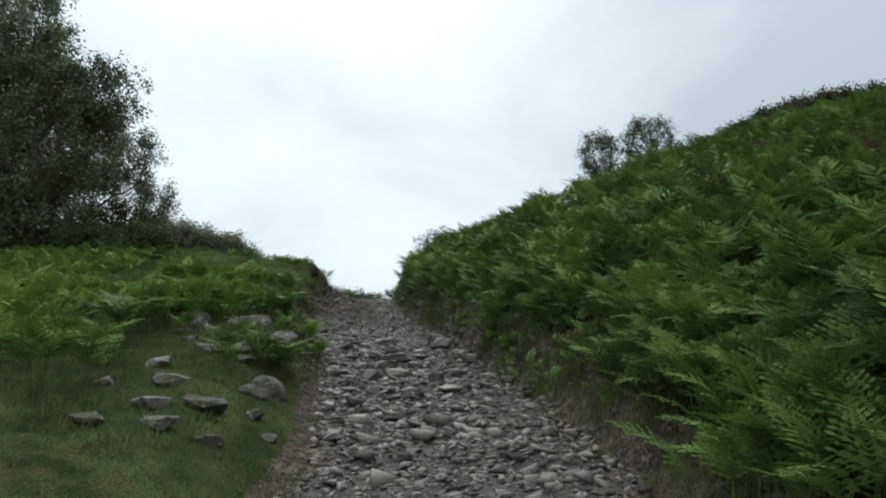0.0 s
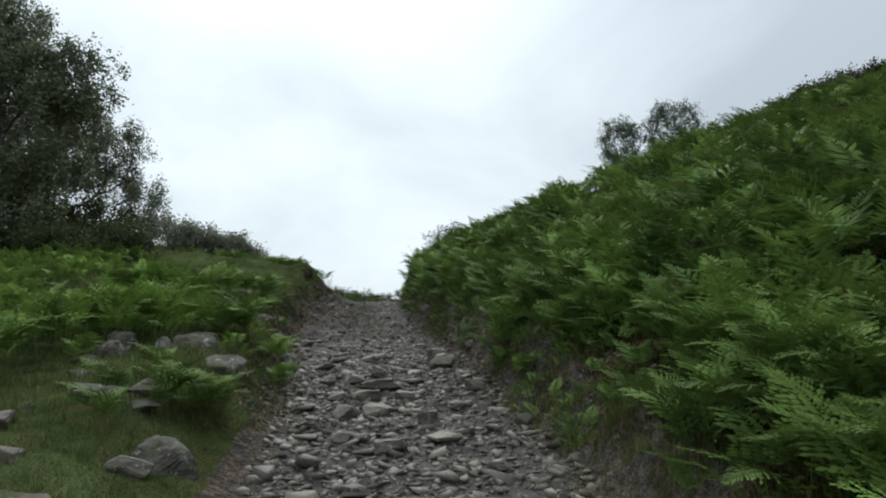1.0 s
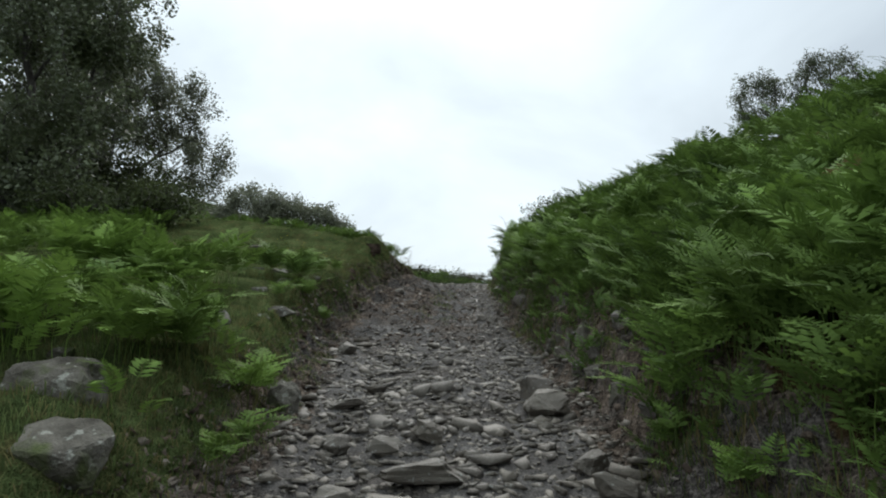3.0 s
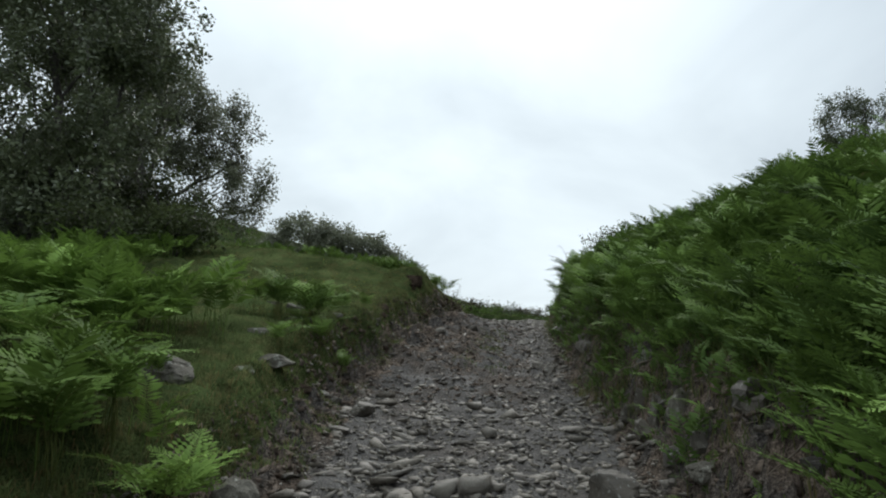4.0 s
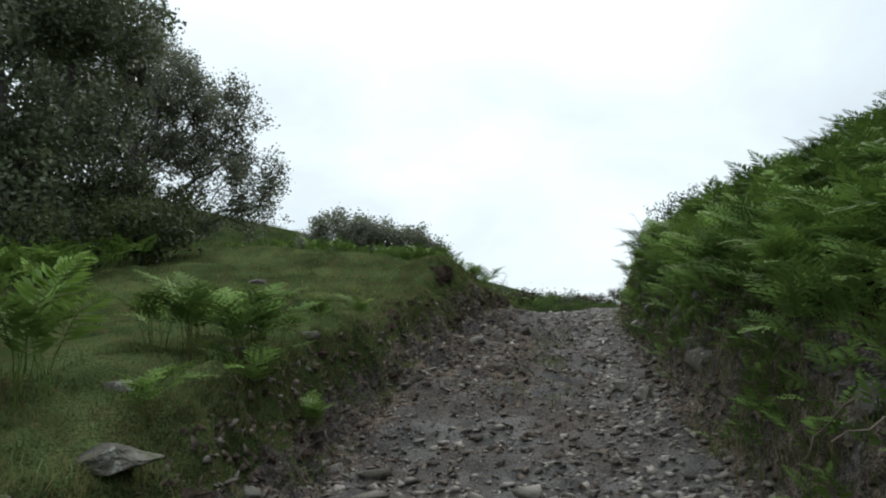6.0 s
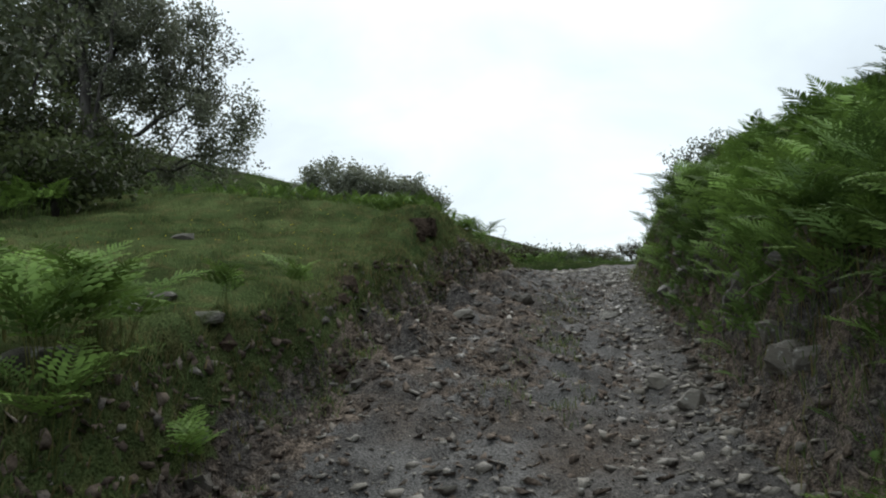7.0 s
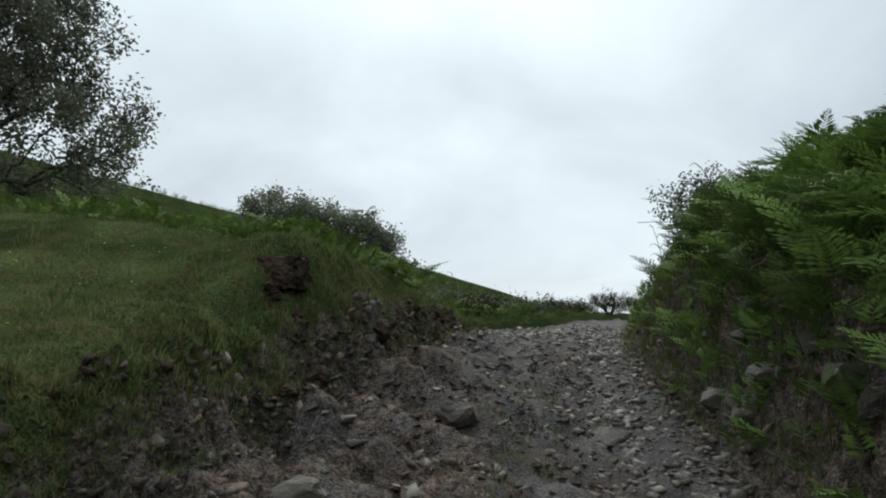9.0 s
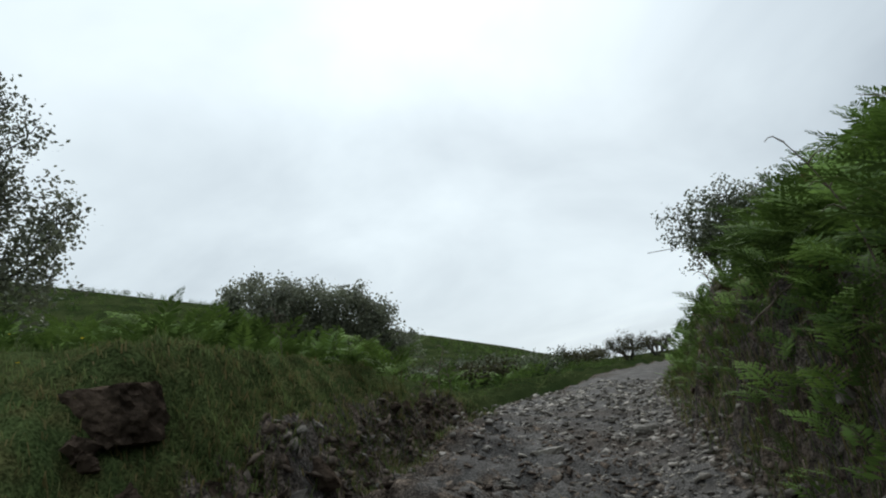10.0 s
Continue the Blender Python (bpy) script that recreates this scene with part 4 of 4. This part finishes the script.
grow("far_tree", "distant spreading tree on the skyline with rounded airy crown", on_land(-19.5, 50, -0.2),
     [(-21.5, 50.0, 9.7, 2.5, 2.2, 1.7), (-19.0, 50.0, 9.3, 1.9, 2.0, 1.5), (-16.4, 50.3, 8.6, 1.6, 1.8, 1.45), (-23.2, 49.8, 8.6, 1.2, 1.4, 1.3),
      (-15.0, 50.5, 7.7, 1.0, 1.3, 1.3), (-14.0, 50.6, 6.6, 0.7, 1.2, 1.1), (-19.0, 50.0, 7.4, 4.4, 1.8, 1.2), (-22.4, 49.6, 7.2, 1.5, 1.5, 1.3), (-16.6, 50.4, 6.8, 2.4, 1.6, 1.1)],
     950, 62000, 0.15, BIRCH_LEAF, 43,
     [[(-20, 50, 7.0), (-21, 49.8, 8.6)], [(-18.8, 50, 6.8), (-17.8, 50.2, 8.4)], [(-18.0, 50.2, 6.5), (-16.2, 50.4, 7.6)]], 0.15, spread_out=0.17)


def shrub(x, y, height, wide, twigs, leaves, seed, label, group="", mat=SHRUB_LEAF, leaf=0.09):
    z = float(ground_at(x, y))
    return grow("shrub", label, (x, y, z - 0.15), [(x, y, z + height * 0.66, wide, wide * 0.85, height * 0.36)], twigs, leaves, leaf, mat, seed,
                [[(x + 0.05, y, z + height * 0.45)], [(x + wide * 0.35, y, z + height * 0.5)]], 0.1, category="shrub", spread_out=0.13, group=group)


grow("hawthorn_tree", "small wind-bent hawthorn with thin leaves", on_land(9.9, 42.8, -0.2), [(9.9, 42.8, 14.0, 1.4, 1.2, 1.6)], 200, 11000, 0.08, SHRUB_LEAF, 44,
     [[(9.8, 42.8, 12.4)], [(10.3, 42.8, 12.6)]], 0.1, spread_out=0.22, group="hawthorns on the hill")
grow("hawthorn_tree", "larger sparse hawthorn with bare twigs", on_land(13.3, 43.0, -0.2), [(13.3, 43.0, 14.9, 1.9, 1.5, 1.75)], 280, 14000, 0.08, SHRUB_LEAF, 45,
     [[(13.2, 43.0, 12.8)], [(14.0, 43.0, 13.2)]], 0.1, spread_out=0.22, group="hawthorns on the hill")
grow("hawthorn_tree", "dark-leaved hawthorn rising behind the bracken bank", on_land(-0.3, 36.6, -0.2), [(-0.5, 36.5, 7.1, 1.0, 1.0, 0.8), (0.3, 36.6, 7.3, 0.8, 0.9, 0.7)], 150, 9000, 0.075, SHRUB_LEAF, 46,
     [[(-0.3, 36.6, 6.4)], [(-0.9, 36.5, 6.6), (-2.1, 36.4, 6.7)]], 0.1, spread_out=0.22, group="hawthorns on the hill")
# bushes under the trees, with the shade there painted into the leaf colour
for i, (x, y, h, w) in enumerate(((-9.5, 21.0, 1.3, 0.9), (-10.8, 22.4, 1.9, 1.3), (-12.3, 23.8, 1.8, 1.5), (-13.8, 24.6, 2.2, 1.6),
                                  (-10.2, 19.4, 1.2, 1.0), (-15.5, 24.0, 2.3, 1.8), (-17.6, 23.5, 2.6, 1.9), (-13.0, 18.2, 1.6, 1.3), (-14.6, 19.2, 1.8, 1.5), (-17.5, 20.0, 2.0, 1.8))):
    shrub(x, y, 0.8 * h, w, 90, 3000, 70 + i, "green bushy undergrowth, its leaves darkened for the shade beneath the trees", "undergrowth", SHADE_LEAF, 0.085)
for i, (x, y, h, w) in enumerate(((-3.3, 43.0, 0.8, 0.7), (-2.4, 44.5, 0.7, 0.8))):
    shrub(x, y, h, w, 90, 4200, 90 + i, "low twiggy heather bush on the skyline", "heather bushes", HEATHER, 0.04)
for i, (x, y, h, w) in enumerate(((-6.2, 35.0, 0.6, 0.7), (-7.6, 36.5, 0.7, 0.8), (-5.4, 38.5, 0.6, 0.7), (-9.0, 38.0, 0.8, 0.9), (-7.0, 41.0, 0.7, 0.9), (-10.6, 40.5, 0.8, 1.0),
                                  (-4.9, 43.5, 0.6, 0.8), (-8.6, 44.5, 0.9, 1.0), (-12.4, 43.0, 0.9, 1.1), (-6.4, 47.5, 0.8, 1.0), (-10.4, 49.0, 1.0, 1.2), (-8.2, 53.0, 1.0, 1.3), (-5.6, 55.0, 0.9, 1.2), (-12.5, 56.0, 1.2, 1.4))):
    shrub(x, y, 0.65 * h, w, 60, 1800, 150 + i, "low dull green bush on the rise beyond the mound", "bushes on the rise", SHRUB_LEAF if i % 3 else HEATHER, 0.07)
for i in range(24):
    a = i * 2.4
    x, y = 15.4 + (0.6 + i * 0.13) * math.cos(a), 28.6 + (0.6 + i * 0.12) * math.sin(a)
    shrub(x, y, 0.6, 1.0, 50, 1500, 120 + i, "dark heather clump on the rocky knoll", "heather bushes", HEATHER, 0.09)

# ---- rocks and boulders ----
def rock(x, y, sx, sy, sz, turn, seed, label, mat=None, sink=0.35, name="rock", tilt=(0, 0), group="", rough=0.14, blocky=0.6, dz=0.0, worn=0):
    ob = new(name, boulder_mesh(name, seed, sx, sy, sz, mat or FIELD_STONE, rough, 2 if sx > 0.2 else 1, blocky, worn))
    ob.matrix_basis = pose(x, y, float(ground_at(x, y)) + sz * (1 - 2 * sink) + dz, tilt[0], tilt[1], turn)
    return tagged(ob, label, "rock", group)


LEFT = "boulders in the grass"
for i, (x, y, sx, sy, sz, turn) in enumerate((
        (-2.80, 10.2, 0.34, 0.28, 0.31, 10), (-2.30, 9.6, 0.33, 0.27, 0.27, -15), (-2.92, 9.7, 0.17, 0.15, 0.22, 40), (-3.55, 9.85, 0.23, 0.18, 0.20, 5),
        (-3.6, 13.15, 0.30, 0.26, 0.20, 20), (-3.3, 9.2, 0.18, 0.15, 0.18, 30), (-1.80, 7.1, 0.30, 0.24, 0.22, 70), (-2.26, 12.2, 0.17, 0.16, 0.26, 10), (-4.06, 16.35, 0.23, 0.17, 0.22, 15))):
    rock(x, y, sx, sy, sz, turn, 200 + i, "rounded grey boulder with pale lichen set in turf", BOULDER, 0.5, "boulder", group=LEFT, rough=0.16, blocky=0.55, worn=3)
FLAT = "grey stones scattered in the grass"
for i, (x, y, s, h, turn) in enumerate((
        (-2.40, 8.1, 0.17, 0.10, 15), (-2.62, 7.72, 0.20, 0.10, 60), (-1.85, 6.75, 0.17, 0.09, 30), (-4.36, 11.2, 0.19, 0.12, 20), (-2.86, 6.85, 0.16, 0.09, -20),
        (-1.97, 5.85, 0.24, 0.10, 10), (-2.32, 5.6, 0.19, 0.09, 50), (-2.6, 5.1, 0.15, 0.07, 0), (-2.1, 5.2, 0.17, 0.07, -30), (-2.2, 7.6, 0.15, 0.07, -10),
        (-3.45, 9.0, 0.15, 0.09, 35), (-2.9, 7.3, 0.12, 0.06, 80), (-3.38, 14.6, 0.24, 0.09, 15), (-3.95, 15.2, 0.12, 0.07, 35), (-3.3, 13.9, 0.11, 0.06, 60), (-4.65, 17.4, 0.17, 0.10, 40), (-2.5, 6.4, 0.19, 0.08, 20), (-1.7, 6.3, 0.13, 0.06, 65),
        (-5.16, 17.7, 0.13, 0.08, 25), (-6.29, 19.9, 0.17, 0.07, 20), (-2.95, 6.0, 0.16, 0.08, -40), (-3.1, 8.3, 0.13, 0.07, 25),
        (-4.75, 17.9, 0.14, 0.07, -25), (-3.4, 10.9, 0.12, 0.08, 10), (-4.1, 17.6, 0.11, 0.07, 45), (-1.75, 5.3, 0.13, 0.06, 20), (-1.45, 5.9, 0.1, 0.05, 70))):
    rock(x, y, s, s * 0.72, h, turn, 230 + i, "flat grey stone half sunk in the grass", BOULDER if i % 2 or y > 12 else FIELD_STONE, 0.42 if y < 12 else 0.55, group=FLAT, tilt=(i * 37 % 17 - 8, i * 53 % 19 - 9))
TRACK = "large stones on the track"
for i, (x, y, sx, sy, sz, turn, rx) in enumerate((
        (-0.74, 10.85, 0.34, 0.20, 0.10, 24, -6), (-0.85, 10.35, 0.17, 0.13, 0.10, 15, 0), (-0.88, 11.65, 0.13, 0.11, 0.12, 30, 0), (-1.15, 11.4, 0.14, 0.12, 0.09, 0, 0),
        (-0.42, 10.45, 0.17, 0.10, 0.07, -10, 5), (-0.17, 13.4, 0.22, 0.17, 0.15, 20, 8), (-0.07, 12.85, 0.25, 0.20, 0.16, -10, 0), (0.28, 11.35, 0.14, 0.12, 0.10, 50, 0),
        (0.42, 10.9, 0.16, 0.12, 0.10, 10, 0), (-1.82, 12.6, 0.21, 0.12, 0.06, 5, 0), (-1.25, 10.6, 0.15, 0.12, 0.08, 35, 0), (-2.75, 15.4, 0.15, 0.12, 0.11, 20, 0),
        (-3.2, 16.45, 0.12, 0.09, 0.07, 60, 0), (-1.55, 11.5, 0.14, 0.12, 0.09, 0, 0), (-2.6, 14.5, 0.17, 0.07, 0.05, -12, 0), (-0.64, 9.6, 0.20, 0.14, 0.10, 10, 0), (-0.1, 9.3, 0.17, 0.13, 0.09, 40, 0), (-1.0, 9.7, 0.19, 0.14, 0.11, -20, 0), (-1.25, 9.2, 0.13, 0.11, 0.09, 20, 0), (-0.35, 8.4, 0.18, 0.13, 0.08, 0, 0), (0.2, 10.2, 0.15, 0.12, 0.08, 30, 0),
        (-0.5, 7.4, 0.13, 0.1, 0.07, 25, 0), (-1.0, 6.4, 0.14, 0.11, 0.06, 70, 0), (0.55, 7.9, 0.11, 0.1, 0.07, 15, 0), (-1.45, 19.7, 0.12, 0.1, 0.08, 10, 0),
        (-2.2, 23.3, 0.16, 0.11, 0.09, 30, 0), (-1.2, 19.2, 0.13, 0.1, 0.07, 60, 0), (-3.3, 20.4, 0.13, 0.09, 0.07, 20, 10), (-3.1, 22.1, 0.15, 0.1, 0.08, 0, 0),
        (-2.6, 27.5, 0.15, 0.1, 0.07, 10, 0), (-3.4, 26.0, 0.17, 0.12, 0.07, 45, 0), (0.1, 8.6, 0.17, 0.12, 0.06, 30, 0), (-0.9, 8.9, 0.14, 0.1, 0.06, 0, 0))):
    rock(x, y, sx, sy, sz, turn, 270 + i, "long flat grey slab lying across the track" if i == 0 else "loose grey angular stone on the track", FIELD_STONE, 0.22, group=TRACK,
         tilt=(rx, i * 29 % 13 - 6), rough=0.2, blocky=0.55, worn=1 if sz > 0.09 else 0)
WALL = "stones of the tumbled bank"
for i, (x, y, sx, sy, sz, turn, rx) in enumerate((
        (0.42, 13.3, 0.24, 0.18, 0.13, 10, 0), (0.12, 14.75, 0.10, 0.13, 0.30, 20, 10), (0.03, 15.45, 0.12, 0.12, 0.26, -20, 12), (0.30, 14.2, 0.16, 0.13, 0.20, 30, 0),
        (0.22, 13.9, 0.13, 0.11, 0.14, 0, 0), (0.62, 12.9, 0.17, 0.14, 0.13, 60, 0), (0.50, 12.3, 0.16, 0.13, 0.14, 15, 0), (0.72, 12.1, 0.12, 0.10, 0.10, 45, 0),
        (0.66, 11.6, 0.15, 0.11, 0.09, 5, 0), (-1.05, 21.4, 0.19, 0.15, 0.14, 20, 0), (-1.23, 22.4, 0.24, 0.18, 0.12, -15, 0), (-0.72, 19.05, 0.14, 0.15, 0.12, 80, 0),
        (-0.50, 18.85, 0.12, 0.11, 0.12, 10, 0), (-0.58, 19.5, 0.12, 0.10, 0.10, 30, 0), (-0.78, 20.2, 0.18, 0.14, 0.15, 50, 0), (-0.85, 20.8, 0.14, 0.12, 0.16, 0, 0),
        (-0.42, 18.3, 0.13, 0.10, 0.11, 35, 0), (-0.30, 17.7, 0.11, 0.09, 0.09, 70, 0), (-0.16, 17.0, 0.10, 0.09, 0.09, 15, 0), (0.02, 16.3, 0.11, 0.09, 0.09, 0, 0),
        (-0.72, 20.0, 0.12, 0.10, 0.10, 20, 0), (-0.95, 21.1, 0.13, 0.11, 0.11, 60, 0), (-1.25, 23.0, 0.13, 0.11, 0.10, 10, 0), (-1.45, 23.9, 0.12, 0.10, 0.11, 40, 0))):
    rock(x + 0.05, y, 0.85 * sx, 0.85 * sy, 0.85 * sz, turn, 320 + i, "grey stone jutting from the bracken bank", BANK_STONE if i % 3 else BOULDER, 0.5, group=WALL, dz=-0.06, tilt=(rx, i * 31 % 21 - 10),
         rough=0.2, blocky=0.45)

fr = random.Random(93)
for i in range(34):
    y = fr.uniform(11.8, 16.2) if i < 20 else fr.uniform(17, 23.5)
    k = fr.uniform(0.08, 0.16)
    x = float(right_edge(y)) + fr.uniform(0.15, 0.8)
    rock(x, y, k, k * fr.uniform(0.65, 0.9), k * fr.uniform(0.6, 1.0), fr.uniform(0, 180), 620 + i, "grey stone jutting from the bracken bank", BANK_STONE if i % 3 else BOULDER, 0.45,
         group=WALL, tilt=(fr.uniform(-25, 25), fr.uniform(-25, 25)), rough=0.26, blocky=0.6, dz=-0.04)

BANK = "stones in the earth bank"
br = random.Random(91)
for i in range(30):
    y = br.uniform(14.5, 27)
    x = float(left_edge(y)) - br.uniform(0.08, 0.6) * float(knots(y, 20, 1, 21.2, 0.55, 23, 0.4))
    k = br.uniform(0.04, 0.09)
    rock(x, y, k, k * br.uniform(0.6, 0.9), k * br.uniform(0.5, 0.9), br.uniform(0, 180), 500 + i, "broken brownish stone bedded in the earth bank", BANK_STONE, 0.55, group=BANK,
         tilt=(br.uniform(-30, 30), br.uniform(-30, 30)), rough=0.16, blocky=0.9, dz=-0.02)
for i in range(22):
    y = br.uniform(15, 27)
    x = float(left_edge(y)) - br.uniform(0.2, 0.7) * float(knots(y, 20, 1, 21.2, 0.55, 23, 0.4))
    k = br.uniform(0.06, 0.13)
    clod = new("clod", boulder_mesh("clod", 560 + i, k, k * 0.8, k * 0.7, PEAT, 0.4, 1, 0.4))
    clod.matrix_basis = pose(x, y, float(ground_at(x, y)) - 0.3 * k, br.uniform(-20, 20), 0, br.uniform(0, 180))
    tagged(clod, "dark crumbled clod of peaty earth on the bank", "clod", "clods on the bank")

# the dark block of peat on the mound's edge: a crumbling lump, clods fallen from it, turf on top
def crumbly_block(name, sx, sy, sz, seed, mat):
    """A block of soil with a broken, knobbly skin."""
    bm = bmesh.new()
    bmesh.ops.create_cube(bm, size=2.0)
    bmesh.ops.subdivide_edges(bm, edges=bm.edges, cuts=9, use_grid_fill=True)
    off = Vector((seed, seed * 0.7, seed * 1.9))
    for v in bm.verts:
        p = v.co.lerp(v.co.normalized() * 1.25, 0.2)
        p *= 1 + 0.10 * noise.noise(p * 1.7 + off) + 0.09 * noise.noise(p * 4.5 + off) + 0.07 * noise.noise(p * 9.0 + off)
        v.co = (p.x * sx, p.y * sy, p.z * sz)
    me = bpy.data.meshes.new(name)
    bm.to_mesh(me)
    bm.free()
    me.materials.append(mat)
    return me


hag = tagged(new("peat_hag"), "dark crumbling block of peat on the mound's edge", "peat bank")
hag.location = (-4.36, 22.02, 4.03)
soil = link("soil", crumbly_block("soil", 0.15, 0.13, 0.115, 7, PEAT), hag)
soil.location = (0, 0, -0.03)
hb = random.Random(402)
for i in range(9):
    k = hb.uniform(0.03, 0.06)
    px, py = hb.uniform(0.0, 0.3), hb.uniform(-0.3, -0.14)
    crumb = link("clod", boulder_mesh("clod", 410 + i, k * 1.2, k, k * 0.8, PEAT, 0.5, 1, 0.7), hag)
    crumb.matrix_basis = pose(px, py, float(ground_at(-4.37 + px, 22.03 + py)) - hag.location.z + 0.2 * k, hb.uniform(-40, 40), hb.uniform(-40, 40), hb.uniform(0, 360))
hr = np.random.RandomState(403)
hx, hy = -4.37 + hr.uniform(-0.2, 0.2, 1500), 22.08 + hr.uniform(-0.16, 0.2, 1500)
cap = blades("peat_grass", "straw and green tuft growing on the block of peat", hx, hy, 0.07, 0.004, 404, 0.2, 0.02, 1.6)
cap.location.z = 4.12 - float(ground_at(-4.37, 22.2))

# dead roots and stalks that hang from the right bank
rr = random.Random(77)
for k in range(26):
    y = rr.uniform(12, 25)
    v = rr.uniform(0.35, 0.9)
    x = float(right_edge(y)) + v
    p = np.array([x, y, float(ground_at(x, y)) + 0.05])
    line = [p]
    for j in range(5):
        p = p + np.array([-rr.uniform(0.03, 0.10), rr.uniform(-0.09, 0.09), -rr.uniform(0.01, 0.09)])
        p[2] = max(p[2], float(ground_at(p[0], p[1])) + 0.015)
        line.append(p)
    tv, tf = tube(line, np.linspace(0.009, 0.003, 6), 5)
    tagged(link("root", mesh_from("root", tv, tf, ROOT, None, False)), "thin dead brown root hanging from the bank", "root", "roots in the bank")

# ---- loose stones of the track: the larger near ones singly, the rest as one scatter ----
sr = random.Random(88)
SHAPES = [hull(sr, 1.0, 10, sr.uniform(0.28, 0.6)) for _ in range(14)]
CHIPS = [hull(sr, 1.0, 7, sr.uniform(0.4, 0.7)) for _ in range(8)]
STONE_MESHES = [mesh_from("stone", v, f, FIELD_STONE) for v, f in SHAPES]
nr = np.random.RandomState(89)


def scatter(n, lo, hi, y_range, bias):
    y = nr.uniform(*y_range, n)
    e = nr.random_sample(n)
    x = left_edge(y) - 0.1 + (right_edge(y) - left_edge(y) + 0.25) * e
    # fewer on the earthy shoulder, more in the wheel ruts
    muddy_here = knots(y, 15.5, 0, 18, 0.84, 25, 0.8, 30, 0.25) * smooth(0.9, 0.55, e)
    keep = nr.random_sample(n) > muddy_here + 0.45 * np.maximum(bumps(x, y, 1.6, 31), 0)
    s = lo + (hi - lo) * nr.random_sample(n) ** bias
    return x[keep], y[keep], s[keep]


x, y, s = scatter(440, 0.05, 0.15, (5.2, 16.5), 1.9)
x, y, s = x[:300], y[:300], s[:300]
z = ground_at(x, y)
for i in range(len(x)):
    ob = link("stone", STONE_MESHES[i % 14], track)
    ob.matrix_basis = pose(x[i], y[i], z[i] + s[i] * 0.12, nr.uniform(-20, 20), nr.uniform(-20, 20), nr.uniform(0, 360)) @ Matrix.Scale(s[i], 4)

heap = Heap()
for n, lo, hi, span, bias, shapes in ((12500, 0.018, 0.066, (3.0, 33.0), 2.1, SHAPES), (900, 0.03, 0.09, (3.0, 14.0), 1.5, SHAPES), (15000, 0.010, 0.030, (4.0, 31.0), 1.3, CHIPS)):
    x, y, s = scatter(n, lo, hi, span, bias)
    z = ground_at(x, y)
    for i in range(len(x)):
        v, f = shapes[nr.randint(len(shapes))]
        heap.add(v * s[i] @ rotation(nr.uniform(0, 6.28), nr.uniform(-0.4, 0.4), nr.uniform(-0.4, 0.4)).T + np.array([x[i], y[i], z[i] + s[i] * 0.06]), f)
# stones bedded in the bank faces
for n, edge, sign, span, reach in ((380, left_edge, -1, (8.5, 28.0), 0.6), (520, right_edge, 1, (8.0, 30.0), 0.95)):
    y = nr.uniform(*span, n)
    x = edge(y) + sign * reach * nr.random_sample(n) * (1 if sign > 0 else knots(y, 20, 1, 21.2, 0.55, 23, 0.4))
    s = 0.012 + 0.045 * nr.random_sample(n) ** 2.6
    z = ground_at(x, y)
    for i in range(n):
        v, f = CHIPS[nr.randint(8)]
        heap.add(v * s[i] @ rotation(nr.uniform(0, 6.28), nr.uniform(-0.7, 0.7), nr.uniform(-0.7, 0.7)).T + np.array([x[i], y[i], z[i] - s[i] * 0.15]), f)
tagged(link("loose_stones", heap.mesh("loose_stones", SLATE), track, "loose grey slate chips and pebbles"), kind="stuff")

# crumbled earth and flakes: on both bank faces and on the earthy shoulder of the track
crumbs = Heap()
for n, edge, sign, span, reach in ((9000, left_edge, -1, (9.0, 28.0), 0.62), (5200, right_edge, 1, (8.0, 30.0), 0.9), (900, right_edge, 1, (11.8, 15.8), 1.1)):
    y = nr.uniform(*span, n)
    x = edge(y) + sign * reach * nr.random_sample(n) * (1 if sign > 0 else knots(y, 20, 1, 21.2, 0.55, 23, 0.4))
    s = 0.010 + 0.052 * nr.random_sample(n) ** 3
    z = ground_at(x, y)
    for i in range(n):
        v, f = CHIPS[nr.randint(8)]
        crumbs.add(v * s[i] @ rotation(nr.uniform(0, 6.28), nr.uniform(-1.0, 1.0), nr.uniform(-1.0, 1.0)).T + np.array([x[i], y[i], z[i] - 0.3 * s[i]]), f)
tagged(link("crumbled_earth", crumbs.mesh("crumbled_earth", CRUMBS), ground, "crumbled brown earth and broken stone"), kind="stuff")
crumbs = Heap()
n = 7000
y = nr.uniform(16.5, 27.5, n)
e = nr.random_sample(n) * 0.8
x = left_edge(y) + (right_edge(y) - left_edge(y)) * e
keep = bumps(x, y, 1.1, 71) + nr.normal(0, 0.25, n) > -0.1
for px, py in zip(x[keep], y[keep]):
    v, f = CHIPS[nr.randint(8)]
    k = 0.010 + 0.045 * nr.random_sample() ** 2.6
    crumbs.add(v * k @ rotation(nr.uniform(0, 6.28), nr.uniform(-0.6, 0.6), nr.uniform(-0.6, 0.6)).T + np.array([px, py, float(ground_at(px, py))]), f)
tagged(link("track_earth", crumbs.mesh("track_earth", CRUMBS), track, "broken brown earth and flakes on the track"), kind="stuff")
